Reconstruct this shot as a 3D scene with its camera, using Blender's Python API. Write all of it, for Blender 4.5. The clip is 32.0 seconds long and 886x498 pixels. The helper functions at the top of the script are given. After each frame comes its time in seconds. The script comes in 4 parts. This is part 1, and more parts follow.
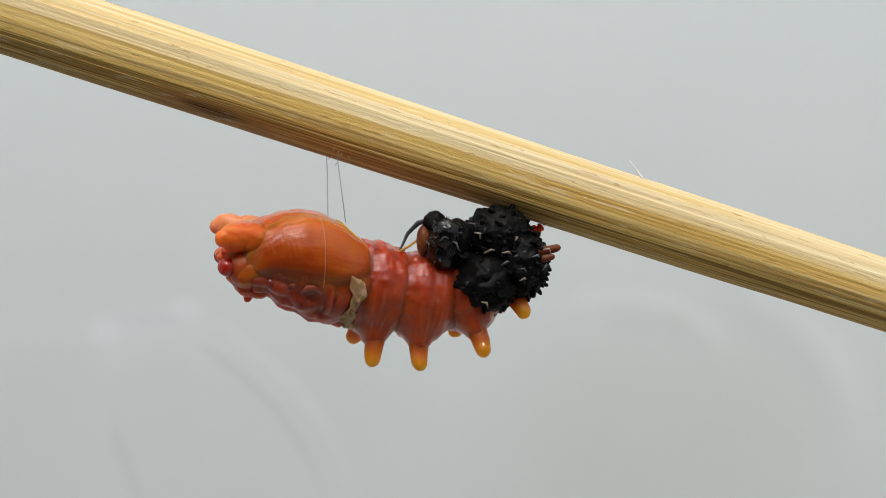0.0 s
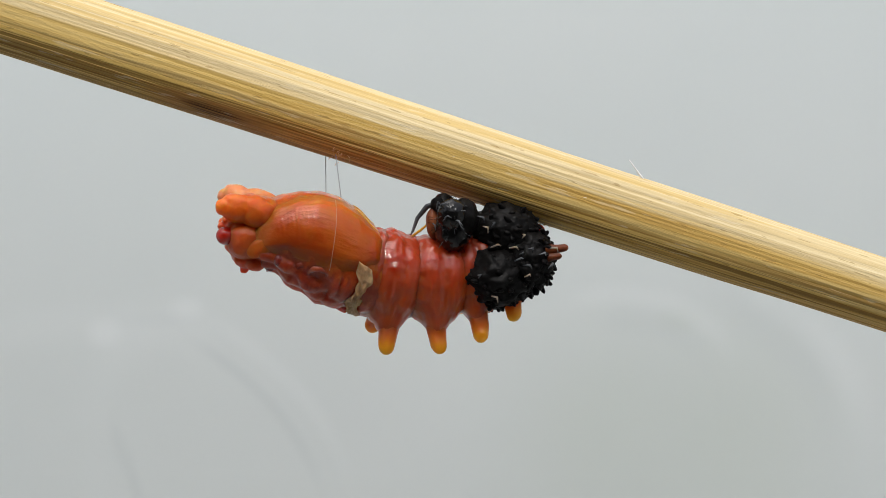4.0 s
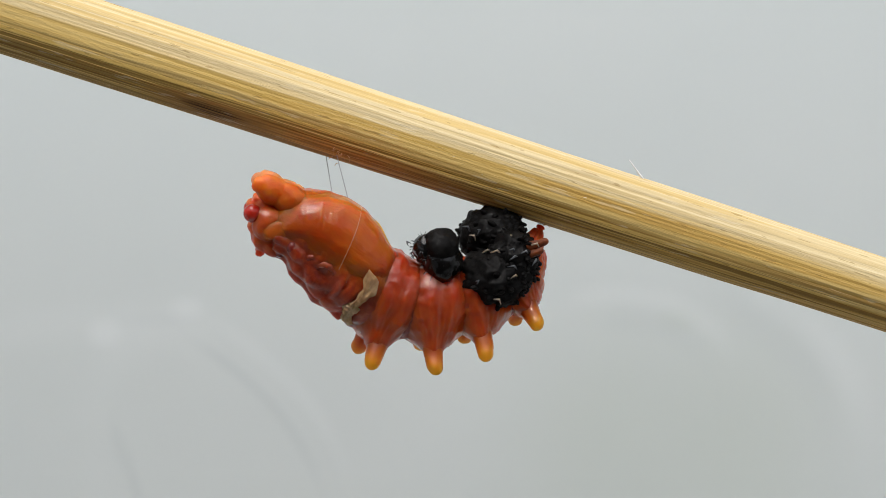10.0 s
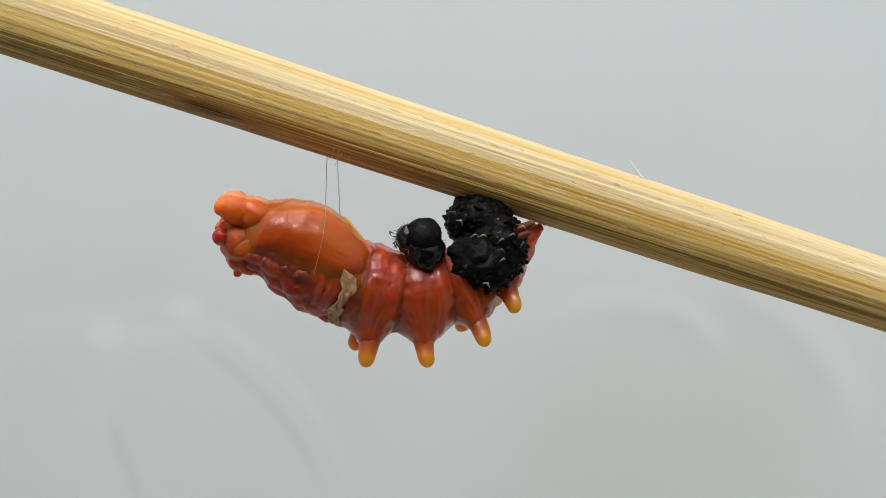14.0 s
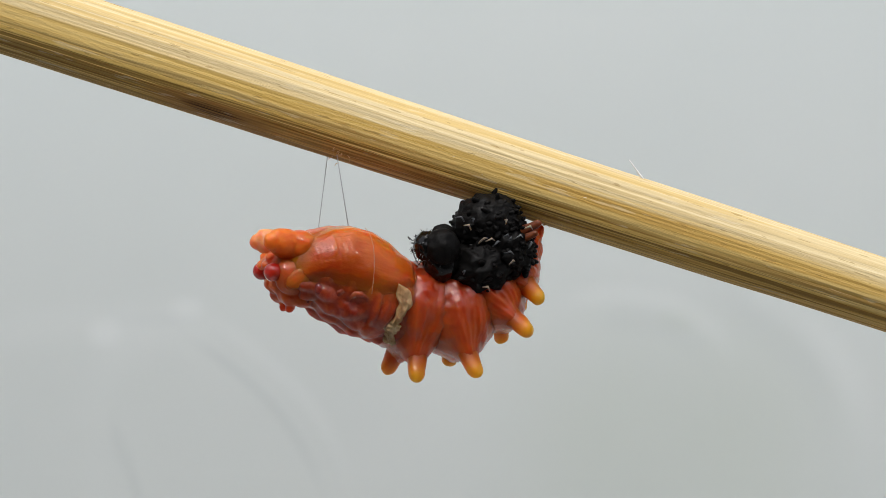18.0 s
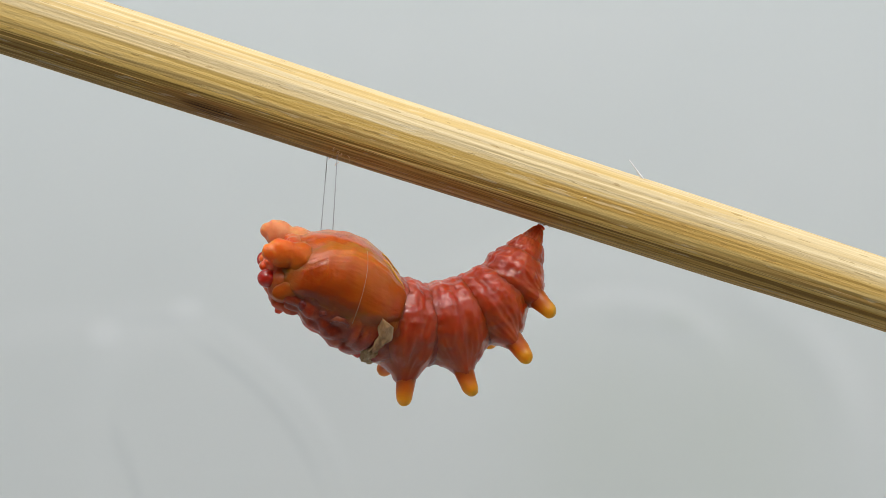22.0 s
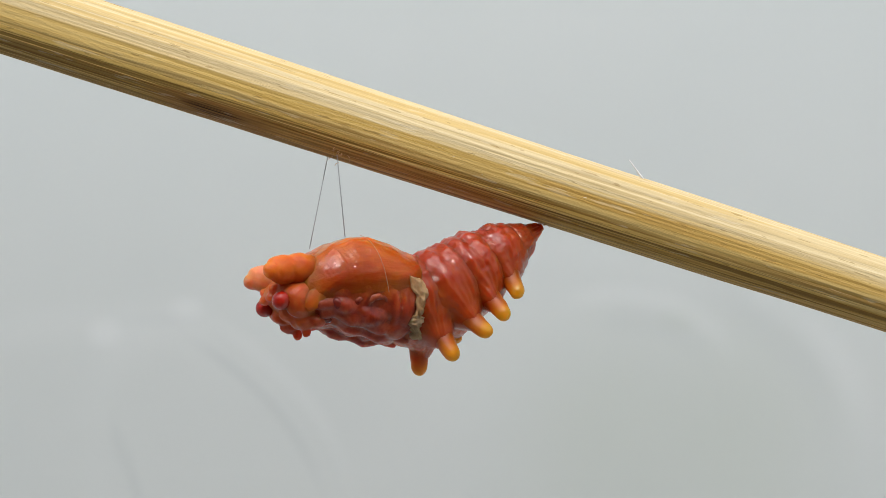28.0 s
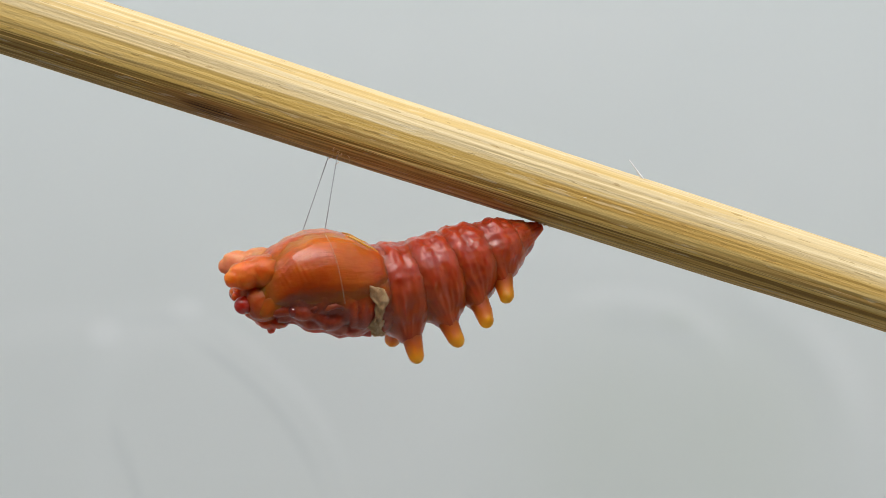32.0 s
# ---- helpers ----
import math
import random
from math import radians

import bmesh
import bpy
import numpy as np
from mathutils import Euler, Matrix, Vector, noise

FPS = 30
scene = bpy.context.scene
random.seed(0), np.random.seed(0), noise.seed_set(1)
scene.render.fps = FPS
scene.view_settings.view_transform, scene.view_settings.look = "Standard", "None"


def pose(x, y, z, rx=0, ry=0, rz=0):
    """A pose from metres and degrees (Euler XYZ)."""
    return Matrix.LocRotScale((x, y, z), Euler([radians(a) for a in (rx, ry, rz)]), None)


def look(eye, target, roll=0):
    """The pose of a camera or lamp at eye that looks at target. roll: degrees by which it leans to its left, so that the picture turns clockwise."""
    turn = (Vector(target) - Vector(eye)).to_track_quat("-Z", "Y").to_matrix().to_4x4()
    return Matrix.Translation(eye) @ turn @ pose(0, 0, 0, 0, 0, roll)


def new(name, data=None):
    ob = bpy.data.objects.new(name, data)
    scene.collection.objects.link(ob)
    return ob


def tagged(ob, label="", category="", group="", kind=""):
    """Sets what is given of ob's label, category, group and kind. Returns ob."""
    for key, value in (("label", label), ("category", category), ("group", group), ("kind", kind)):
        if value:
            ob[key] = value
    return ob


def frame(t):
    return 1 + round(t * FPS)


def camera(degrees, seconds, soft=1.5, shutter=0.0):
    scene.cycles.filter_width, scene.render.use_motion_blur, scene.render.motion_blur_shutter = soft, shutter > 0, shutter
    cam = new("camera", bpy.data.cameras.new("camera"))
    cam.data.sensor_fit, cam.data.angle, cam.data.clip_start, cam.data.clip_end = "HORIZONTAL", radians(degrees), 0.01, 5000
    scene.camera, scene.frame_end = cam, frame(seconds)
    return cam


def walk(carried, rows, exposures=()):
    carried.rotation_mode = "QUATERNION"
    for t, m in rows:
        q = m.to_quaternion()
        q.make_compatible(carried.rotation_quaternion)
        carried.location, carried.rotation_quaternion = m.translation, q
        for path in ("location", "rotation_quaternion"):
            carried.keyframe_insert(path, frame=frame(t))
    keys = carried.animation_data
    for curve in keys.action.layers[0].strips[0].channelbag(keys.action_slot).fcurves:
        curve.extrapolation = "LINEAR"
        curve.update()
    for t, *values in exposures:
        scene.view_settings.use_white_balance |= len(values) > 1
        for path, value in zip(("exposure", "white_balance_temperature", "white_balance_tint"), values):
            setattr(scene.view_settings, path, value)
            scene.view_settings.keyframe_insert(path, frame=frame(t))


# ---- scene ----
# Units: U is a twentieth of a millimetre; small forms are drawn in U.
U = 5e-5
MID = 0.12                      # height of the camera over the box floor
cam = camera(45.0, 32.0, soft=0.4, shutter=0.5)
EYE = (0.0, -0.09465, MID)
walk(cam, [(0.0, look(EYE, (0, 0, MID))), (32.0, look(EYE, (0, 0, MID)))], exposures=[(0.0, 0.37), (32.0, 0.37)])

# ---- light: a tube lamp and the pale sky over an open box ----
world = bpy.data.worlds.new("sky")
scene.world = world
world.use_nodes = True
sky = world.node_tree.nodes.new("ShaderNodeTexSky")
sky.sky_type = 'NISHITA'
sky.sun_disc = False
sky.sun_elevation, sky.sun_rotation = radians(75), radians(200)
sky.air_density, sky.dust_density, sky.ozone_density = 1.0, 4.0, 1.0
back = world.node_tree.nodes["Background"]
back.inputs["Strength"].default_value = 0.15
pale = world.node_tree.nodes.new("ShaderNodeHueSaturation")   # thin cloud takes the blue out of the sky
pale.inputs["Saturation"].default_value = 0.35
world.node_tree.links.new(sky.outputs[0], pale.inputs["Color"])
world.node_tree.links.new(pale.outputs[0], back.inputs["Color"])
lamp = new("tube_lamp", bpy.data.lights.new("tube_lamp", 'AREA'))   # long tube over the table, seen as a bar in the wet eyes
lamp.data.shape, lamp.data.size, lamp.data.size_y = 'RECTANGLE', 0.6, 0.03
lamp.data.energy, lamp.data.color = 2.8, (1.0, 0.98, 0.95)
lamp.matrix_world = look((-0.05, -0.5, MID + 0.64), (0, 0, MID))


# ---- materials ----
def material(name, rough=0.5, sss=0.0, radius=(0.0035, 0.0009, 0.0002), coat=0.0, spec=0.5, metal=0.0):
    m = bpy.data.materials.new(name)
    m.use_nodes = True
    b = m.node_tree.nodes["Principled BSDF"]
    b.inputs["Roughness"].default_value = rough
    b.inputs["Specular IOR Level"].default_value = spec
    b.inputs["Metallic"].default_value = metal
    b.inputs["Coat Weight"].default_value = coat
    b.inputs["Coat Roughness"].default_value = 0.025
    b.inputs["Coat IOR"].default_value = 1.5
    if sss:
        b.inputs["Subsurface Weight"].default_value = sss
        b.inputs["Subsurface Radius"].default_value = radius
        b.inputs["Subsurface Scale"].default_value = 1.0
    return m


def node(m, kind, **values):
    n = m.node_tree.nodes.new(kind)
    for key, value in values.items():
        if key == "operation":
            n.operation = value
        elif key == "data_type":
            n.data_type = value
        elif key == "blend_type":
            n.blend_type = value
        elif key == "interpolation_type":
            n.interpolation_type = value
    return n


def join(m, a, b):
    m.node_tree.links.new(a, b)


def place(m, scale=(1, 1, 1), move=(0, 0, 0), turn=(0, 0, 0)):
    """Object coordinates, scaled."""
    c, mp = node(m, "ShaderNodeTexCoord"), node(m, "ShaderNodeMapping")
    mp.inputs["Scale"].default_value = scale
    mp.inputs["Location"].default_value = move
    mp.inputs["Rotation"].default_value = turn
    join(m, c.outputs["Object"], mp.inputs["Vector"])
    return mp.outputs["Vector"]


def grain(m, vector, scale, detail=4.0, rough=0.55, twist=0.0):
    n = node(m, "ShaderNodeTexNoise")
    for key, value in (("Scale", scale), ("Detail", detail), ("Roughness", rough), ("Distortion", twist)):
        n.inputs[key].default_value = value
    join(m, vector, n.inputs["Vector"])
    return n.outputs["Fac"]


def ramp(m, fac, stops):
    n = node(m, "ShaderNodeValToRGB")
    el = n.color_ramp.elements
    while len(el) < len(stops):
        el.new(0.5)
    for e, (p, c) in zip(el, stops):
        e.position, e.color = p, (*c, 1)
    join(m, fac, n.inputs["Fac"])
    return n.outputs["Color"]


def mix(m, fac, a, b, how='MIX'):
    n = node(m, "ShaderNodeMixRGB", blend_type=how)
    for key, value in (("Fac", fac), ("Color1", a), ("Color2", b)):
        if isinstance(value, (int, float)):
            n.inputs[key].default_value = value
        elif isinstance(value, tuple):
            n.inputs[key].default_value = (*value, 1)
        else:
            join(m, value, n.inputs[key])
    return n.outputs["Color"]


def calc(m, op, a, b=0.0, c=None):
    n = node(m, "ShaderNodeMath", operation=op)
    for i, value in enumerate((a, b) if c is None else (a, b, c)):
        if isinstance(value, (int, float)):
            n.inputs[i].default_value = value
        else:
            join(m, value, n.inputs[i])
    return n.outputs[0]


def span(m, value, lo, hi, to_lo=0.0, to_hi=1.0):
    n = node(m, "ShaderNodeMapRange", interpolation_type='SMOOTHSTEP')
    for i, v in enumerate((lo, hi, to_lo, to_hi)):
        n.inputs[i + 1].default_value = v
    join(m, value, n.inputs[0])
    return n.outputs[0]


def axes(m, vector):
    n = node(m, "ShaderNodeSeparateXYZ")
    join(m, vector, n.inputs[0])
    return n.outputs


def finish(m, color=None, height=None, depth=0.00003, strength=0.5, rough=None, film=0.0, film_scale=1400):
    b = m.node_tree.nodes["Principled BSDF"]
    if color is not None:
        join(m, color, b.inputs["Base Color"])
    if rough is not None:
        join(m, rough, b.inputs["Roughness"])
    if height is not None:
        n = node(m, "ShaderNodeBump")
        n.inputs["Strength"].default_value = strength
        n.inputs["Distance"].default_value = depth
        join(m, height, n.inputs["Height"])
        join(m, n.outputs[0], b.inputs["Normal"])
        join(m, n.outputs[0], b.inputs["Coat Normal"])
    if film:
        # uneven film of moisture
        n = node(m, "ShaderNodeBump")
        n.inputs["Strength"].default_value = 1.0
        n.inputs["Distance"].default_value = film
        wave = grain(m, place(m, (1.3, 0.8, 0.8), (0.3, 0.1, 0.2)), film_scale, 3, 0.5, 0.8)
        bead = span(m, grain(m, place(m, (1.0, 1.0, 0.7), (0.7, 0.4, 0.9)), film_scale * 1.6, 2, 0.5, 1.2), 0.5, 0.66)
        join(m, calc(m, 'ADD', wave, calc(m, 'MULTIPLY', bead, 0.2)), n.inputs["Height"])
        join(m, n.outputs[0], b.inputs["Coat Normal"])
    return m


def flesh(name, dark, mid, light, rough=0.3, coat=0.25, sss=0.35, scale=900, stretch=(1, 1, 1), depth=0.00004, line=0.15, film=0.0):
    """Moist skin: blotches, fine grain and thin creases."""
    m = material(name, rough, sss, coat=coat, spec=0.1)
    big = grain(m, place(m), scale * 0.35, 3)
    fine = grain(m, place(m, stretch), scale * 2.2, 5, 0.6, 0.6)
    fold = calc(m, 'ABSOLUTE', calc(m, 'SUBTRACT', grain(m, place(m, stretch, (0.01, 0.02, 0.03)), scale * 0.9, 2, 0.5, 1.2), 0.5))
    crease = span(m, fold, 0.0, 0.045)
    tone = calc(m, 'ADD', calc(m, 'MULTIPLY', big, 0.75), calc(m, 'MULTIPLY', fine, 0.25))
    c = ramp(m, tone, [(0.36, dark), (0.5, mid), (0.64, light)])
    # crease lines tinted dark, shading them in the colour
    c = mix(m, span(m, crease, 0.0, 1.0, line, 0.0), c, dark)
    wet = span(m, grain(m, place(m), scale * 0.8, 2), 0.35, 0.65, rough * 0.7, rough * 1.4)
    return finish(m, c, calc(m, 'ADD', fine, calc(m, 'MULTIPLY', crease, 0.1)), depth, 0.7, wet, film=film)


BELLY = flesh("belly_skin", (0.18, 0.015, 0.005), (0.32, 0.04, 0.011), (0.45, 0.085, 0.024), 0.36, 1.0, 0.5, 800, (1, 1, 1), 0.00006, 0.12, 0.00008)
# darker skin for the recessed rings: the shade between segments is in its colour
CREASE_SHADE = flesh("crease_shade_skin", (0.18, 0.014, 0.004), (0.25, 0.023, 0.006), (0.31, 0.036, 0.01), 0.4, 0.6, 0.4, 600, film=0.00015)
HORN = flesh("horn_skin", (0.36, 0.052, 0.003), (0.49, 0.096, 0.005), (0.62, 0.17, 0.01), 0.45, 0.5, 0.85, 450, depth=0.00005, line=0.08, film=0.00005)
HEAD_SKIN = flesh("head_skin", (0.32, 0.038, 0.006), (0.44, 0.075, 0.013), (0.56, 0.13, 0.026), 0.4, 0.5, 0.8, 500, depth=0.00006, line=0.08, film=0.00008)
KNOB = flesh("knob_skin", (0.36, 0.055, 0.004), (0.42, 0.075, 0.006), (0.47, 0.1, 0.009), 0.45, 0.3, 0.8, 400, depth=0.00003, line=0.05)
# paler copy of the horn skin: light from behind is put into its colour
BACKLIT_HORN = flesh("backlit_horn_skin", (0.45, 0.1, 0.03), (0.55, 0.17, 0.06), (0.64, 0.26, 0.11), 0.4, 0.5, 0.85, 500, depth=0.00005, line=0.08, film=0.00005)
EYES = flesh("eye_skin", (0.2, 0.004, 0.002), (0.3, 0.009, 0.004), (0.4, 0.022, 0.008), 0.14, 1.0, 0.4, 600)
BEAD = flesh("leg_bud_skin", (0.06, 0.003, 0.002), (0.13, 0.008, 0.004), (0.22, 0.018, 0.007), 0.2, 1.0, 0.3, 900)
PALE = flesh("dry_membrane", (0.32, 0.17, 0.075), (0.5, 0.31, 0.155), (0.66, 0.47, 0.28), 0.42, 0.3, 0.1, 1100, (2, 0.4, 0.4), 0.00014)
YELLOW = flesh("wing_margin_skin", (0.5, 0.17, 0.01), (0.6, 0.25, 0.02), (0.66, 0.34, 0.05), 0.3, 0.5, 0.3, 900)


def thorax_skin():
    """Orange above, dark red and wrinkled below."""
    m = material("thorax_skin", 0.42, 0.8, coat=0.8, spec=0.06)
    v = place(m)
    z = axes(m, v)[2]
    big, fine = grain(m, v, 350, 3), grain(m, v, 2200, 5, 0.6, 0.6)
    tone = calc(m, 'ADD', calc(m, 'MULTIPLY', big, 0.6), calc(m, 'MULTIPLY', fine, 0.4))
    orange = ramp(m, tone, [(0.36, (0.34, 0.042, 0.002)), (0.5, (0.44, 0.072, 0.004)), (0.64, (0.54, 0.115, 0.007))])
    red = ramp(m, tone, [(0.32, (0.18, 0.016, 0.005)), (0.5, (0.31, 0.038, 0.011)), (0.68, (0.44, 0.08, 0.024))])
    edge = calc(m, 'ADD', z, calc(m, 'MULTIPLY', calc(m, 'SUBTRACT', big, 0.5), 40 * U))
    return finish(m, mix(m, span(m, edge, -26 * U, 18 * U), red, orange), fine, 0.00006, 0.6, film=0.00018, film_scale=700)


THORAX = thorax_skin()


def wing_skin():
    """Translucent orange with fine streaks that run back from the shoulder, deeper in the middle of the field."""
    m = material("wing_case_skin", 0.42, 0.85, coat=0.6, spec=0.06)
    v = place(m)
    z = axes(m, v)[2]
    big = grain(m, v, 230, 3, 0.5, 0.6)
    streak = grain(m, place(m, (170, 1500, 1500)), 1.0, 4, 0.6, 0.3)
    fine = grain(m, place(m, (500, 4200, 4200), (3, 1, 2)), 1.0, 3, 0.6)
    pleat = grain(m, place(m, (1500, 900, 900), (1, 5, 2)), 1.0, 3, 0.55, 0.8)
    tone = calc(m, 'ADD', calc(m, 'MULTIPLY', big, 0.75), calc(m, 'MULTIPLY', streak, 0.25))
    c = ramp(m, tone, [(0.34, (0.3, 0.033, 0.002)), (0.5, (0.39, 0.058, 0.004)), (0.66, (0.5, 0.1, 0.008))])
    # paler towards the top: glow of thin translucent skin put into the colour
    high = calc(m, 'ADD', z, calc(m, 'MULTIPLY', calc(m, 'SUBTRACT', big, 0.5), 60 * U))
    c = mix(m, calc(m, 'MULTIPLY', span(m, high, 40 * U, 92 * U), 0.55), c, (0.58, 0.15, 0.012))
    height = calc(m, 'ADD', calc(m, 'ADD', streak, calc(m, 'MULTIPLY', fine, 0.35)), calc(m, 'MULTIPLY', pleat, 0.4))
    return finish(m, c, height, 0.00008, 0.9, film=0.00012, film_scale=600)


WING = wing_skin()


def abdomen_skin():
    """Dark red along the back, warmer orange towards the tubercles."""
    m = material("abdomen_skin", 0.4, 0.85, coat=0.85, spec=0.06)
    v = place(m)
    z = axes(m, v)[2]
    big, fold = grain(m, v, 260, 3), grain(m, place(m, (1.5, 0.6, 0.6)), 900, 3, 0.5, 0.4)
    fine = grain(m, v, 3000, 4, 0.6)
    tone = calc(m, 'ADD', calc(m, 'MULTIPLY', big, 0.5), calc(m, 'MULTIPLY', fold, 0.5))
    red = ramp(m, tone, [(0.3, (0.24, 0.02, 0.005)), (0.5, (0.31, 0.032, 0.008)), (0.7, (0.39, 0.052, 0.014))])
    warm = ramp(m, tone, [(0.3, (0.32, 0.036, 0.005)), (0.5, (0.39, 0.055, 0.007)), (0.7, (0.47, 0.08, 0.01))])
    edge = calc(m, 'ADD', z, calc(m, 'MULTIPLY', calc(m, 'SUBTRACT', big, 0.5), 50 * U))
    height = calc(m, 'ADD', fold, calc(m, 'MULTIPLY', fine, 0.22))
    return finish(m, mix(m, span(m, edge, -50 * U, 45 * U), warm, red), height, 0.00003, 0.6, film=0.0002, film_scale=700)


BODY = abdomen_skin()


def proleg_skin():
    """Red like the body at the root, amber towards the tip."""
    m = material("tubercle_skin", 0.4, 0.85, (0.005, 0.0026, 0.0005), 0.45, 0.08)
    m.node_tree.nodes["Principled BSDF"].inputs["Transmission Weight"].default_value = 0.25
    m.node_tree.nodes["Principled BSDF"].inputs["IOR"].default_value = 1.36
    z = axes(m, place(m))[2]
    g = grain(m, place(m), 1500, 4)
    root = mix(m, g, (0.34, 0.045, 0.004), (0.46, 0.08, 0.006))
    mid = mix(m, g, (0.56, 0.14, 0.006), (0.64, 0.185, 0.008))
    end = mix(m, g, (0.77, 0.28, 0.012), (0.86, 0.36, 0.02))
    c = mix(m, span(m, z, -26 * U, 4 * U), mix(m, span(m, z, -44 * U, -10 * U), root, mid), end)
    return finish(m, c, g, 0.00003, 0.4, film=0.00006)


PROLEG = proleg_skin()


def black_skin(name, rough, light, coat):
    m = material(name, rough, coat=coat, spec=0.08)
    g = grain(m, place(m), 2500, 5, 0.65)
    c = ramp(m, g, [(0.4, (0.002, 0.0018, 0.0017)), (0.62, (0.004, 0.0034, 0.003)), (0.78, light)])
    return finish(m, c, g, 0.00008 if rough > 0.3 else 0.00002, 0.9)


BLACK = black_skin("black_slough", 0.6, (0.01, 0.0075, 0.006), 0.07)
SHINY = black_skin("black_shell", 0.2, (0.012, 0.011, 0.012), 0.6)
BROWN = flesh("brown_tubercle_skin", (0.06, 0.015, 0.006), (0.13, 0.035, 0.012), (0.22, 0.07, 0.025), 0.4, 0.1, 0.1, 900)
GREY = flesh("grey_lining", (0.05, 0.055, 0.06), (0.1, 0.105, 0.11), (0.18, 0.19, 0.2), 0.35, 0.2, 0.0, 900)
CREAM = flesh("cream_lining", (0.16, 0.12, 0.09), (0.28, 0.22, 0.17), (0.42, 0.35, 0.28), 0.5, 0.0, 0.1, 900)


def silk(name, color, rough=0.3):
    m = material(name, rough)
    g = grain(m, place(m), 4000, 3)
    return finish(m, mix(m, g, color, tuple(v * 0.75 for v in color)))


SILK = silk("silk", (0.4, 0.41, 0.42))
TUFT = silk("silk_tuft", (0.66, 0.4, 0.17), 0.6)
FLANK_SILK = silk("flank_silk", (0.5, 0.24, 0.12), 0.4)
WHITE_HAIR = silk("white_fibre", (0.95, 0.95, 0.93), 0.5)


def bamboo():
    """Split culm: golden fibre bundles, dark ones below; pale top and brown low edge partly painted light and shade.
    """
    m = material("bamboo", 0.55, 0.0, spec=0.12)
    x, y, z = axes(m, place(m))
    streak = grain(m, place(m, (16, 2300, 2300)), 1.0, 4, 0.62)
    fine = grain(m, place(m, (40, 5200, 5200), (2, 1, 4)), 1.0, 3, 0.6)
    broad = grain(m, place(m, (6, 900, 900)), 1.0, 2, 0.5)
    tone = calc(m, 'ADD', calc(m, 'MULTIPLY', streak, 0.6), calc(m, 'ADD', calc(m, 'MULTIPLY', fine, 0.16), calc(m, 'MULTIPLY', broad, 0.24)))
    c = ramp(m, tone, [(0.36, (0.42, 0.22, 0.045)), (0.43, (0.6, 0.36, 0.09)), (0.49, (0.68, 0.45, 0.135)), (0.56, (0.72, 0.505, 0.175)), (0.64, (0.76, 0.57, 0.24))])
    # pale top, soft uneven border and small pores; overhead light partly in the colour
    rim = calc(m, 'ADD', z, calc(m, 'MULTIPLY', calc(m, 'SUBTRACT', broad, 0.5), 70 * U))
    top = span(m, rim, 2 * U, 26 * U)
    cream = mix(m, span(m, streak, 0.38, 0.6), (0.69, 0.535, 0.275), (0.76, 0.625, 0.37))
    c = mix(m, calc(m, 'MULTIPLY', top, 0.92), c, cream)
    gold = span(m, grain(m, place(m, (7, 1500, 1500), (1, 2, 3)), 1.0, 2), 0.53, 0.62)
    c = mix(m, calc(m, 'MULTIPLY', gold, 0.45), c, (0.66, 0.42, 0.085))
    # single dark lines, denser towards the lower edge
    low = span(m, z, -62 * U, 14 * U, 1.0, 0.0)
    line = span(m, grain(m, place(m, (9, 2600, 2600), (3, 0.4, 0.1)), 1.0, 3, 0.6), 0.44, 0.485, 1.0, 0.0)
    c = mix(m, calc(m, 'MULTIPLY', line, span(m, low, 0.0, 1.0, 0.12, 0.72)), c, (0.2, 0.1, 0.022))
    # brown wash along the lower edge, partly its shade put into the colour
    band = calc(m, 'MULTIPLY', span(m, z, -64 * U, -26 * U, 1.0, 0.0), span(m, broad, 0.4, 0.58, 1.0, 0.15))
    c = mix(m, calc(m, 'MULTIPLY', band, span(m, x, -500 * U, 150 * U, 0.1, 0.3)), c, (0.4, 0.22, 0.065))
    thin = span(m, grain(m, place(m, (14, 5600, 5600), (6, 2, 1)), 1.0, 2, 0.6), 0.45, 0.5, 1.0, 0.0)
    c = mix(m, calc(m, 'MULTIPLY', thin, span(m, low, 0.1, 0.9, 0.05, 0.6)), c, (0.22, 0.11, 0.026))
    # one brown stain with a paler reddish border, low on the face
    dx = calc(m, 'DIVIDE', calc(m, 'ADD', x, 398 * U), 100 * U)
    dz = calc(m, 'DIVIDE', calc(m, 'ADD', z, 56 * U), 15 * U)
    d = calc(m, 'ADD', calc(m, 'MULTIPLY', dx, dx), calc(m, 'MULTIPLY', dz, dz))
    c = mix(m, calc(m, 'MULTIPLY', span(m, d, 0.2, 2.2, 1.0, 0.0), 0.75), c, (0.36, 0.17, 0.05))
    spot = calc(m, 'MULTIPLY', span(m, d, 0.0, 0.55, 1.0, 0.0), span(m, fine, 0.42, 0.58, 1.0, 0.25))
    c = mix(m, spot, c, (0.06, 0.022, 0.006))
    # pores and rubbed flecks
    pore = span(m, grain(m, place(m, (500, 3400, 3400), (7, 3, 1)), 1.0, 2), 0.66, 0.7)
    c = mix(m, calc(m, 'MULTIPLY', pore, 0.5), c, (0.34, 0.2, 0.06))
    fleck = span(m, grain(m, place(m, (260, 2600, 2600)), 1.0, 2), 0.64, 0.69)
    c = mix(m, calc(m, 'MULTIPLY', fleck, 0.28), c, (0.84, 0.74, 0.52))
    rough = grain(m, place(m, (900, 4000, 4000)), 1.0, 3, 0.6)
    height = calc(m, 'ADD', calc(m, 'ADD', streak, calc(m, 'MULTIPLY', fine, 0.5)), calc(m, 'MULTIPLY', rough, 0.9))
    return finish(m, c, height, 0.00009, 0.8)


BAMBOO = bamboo()


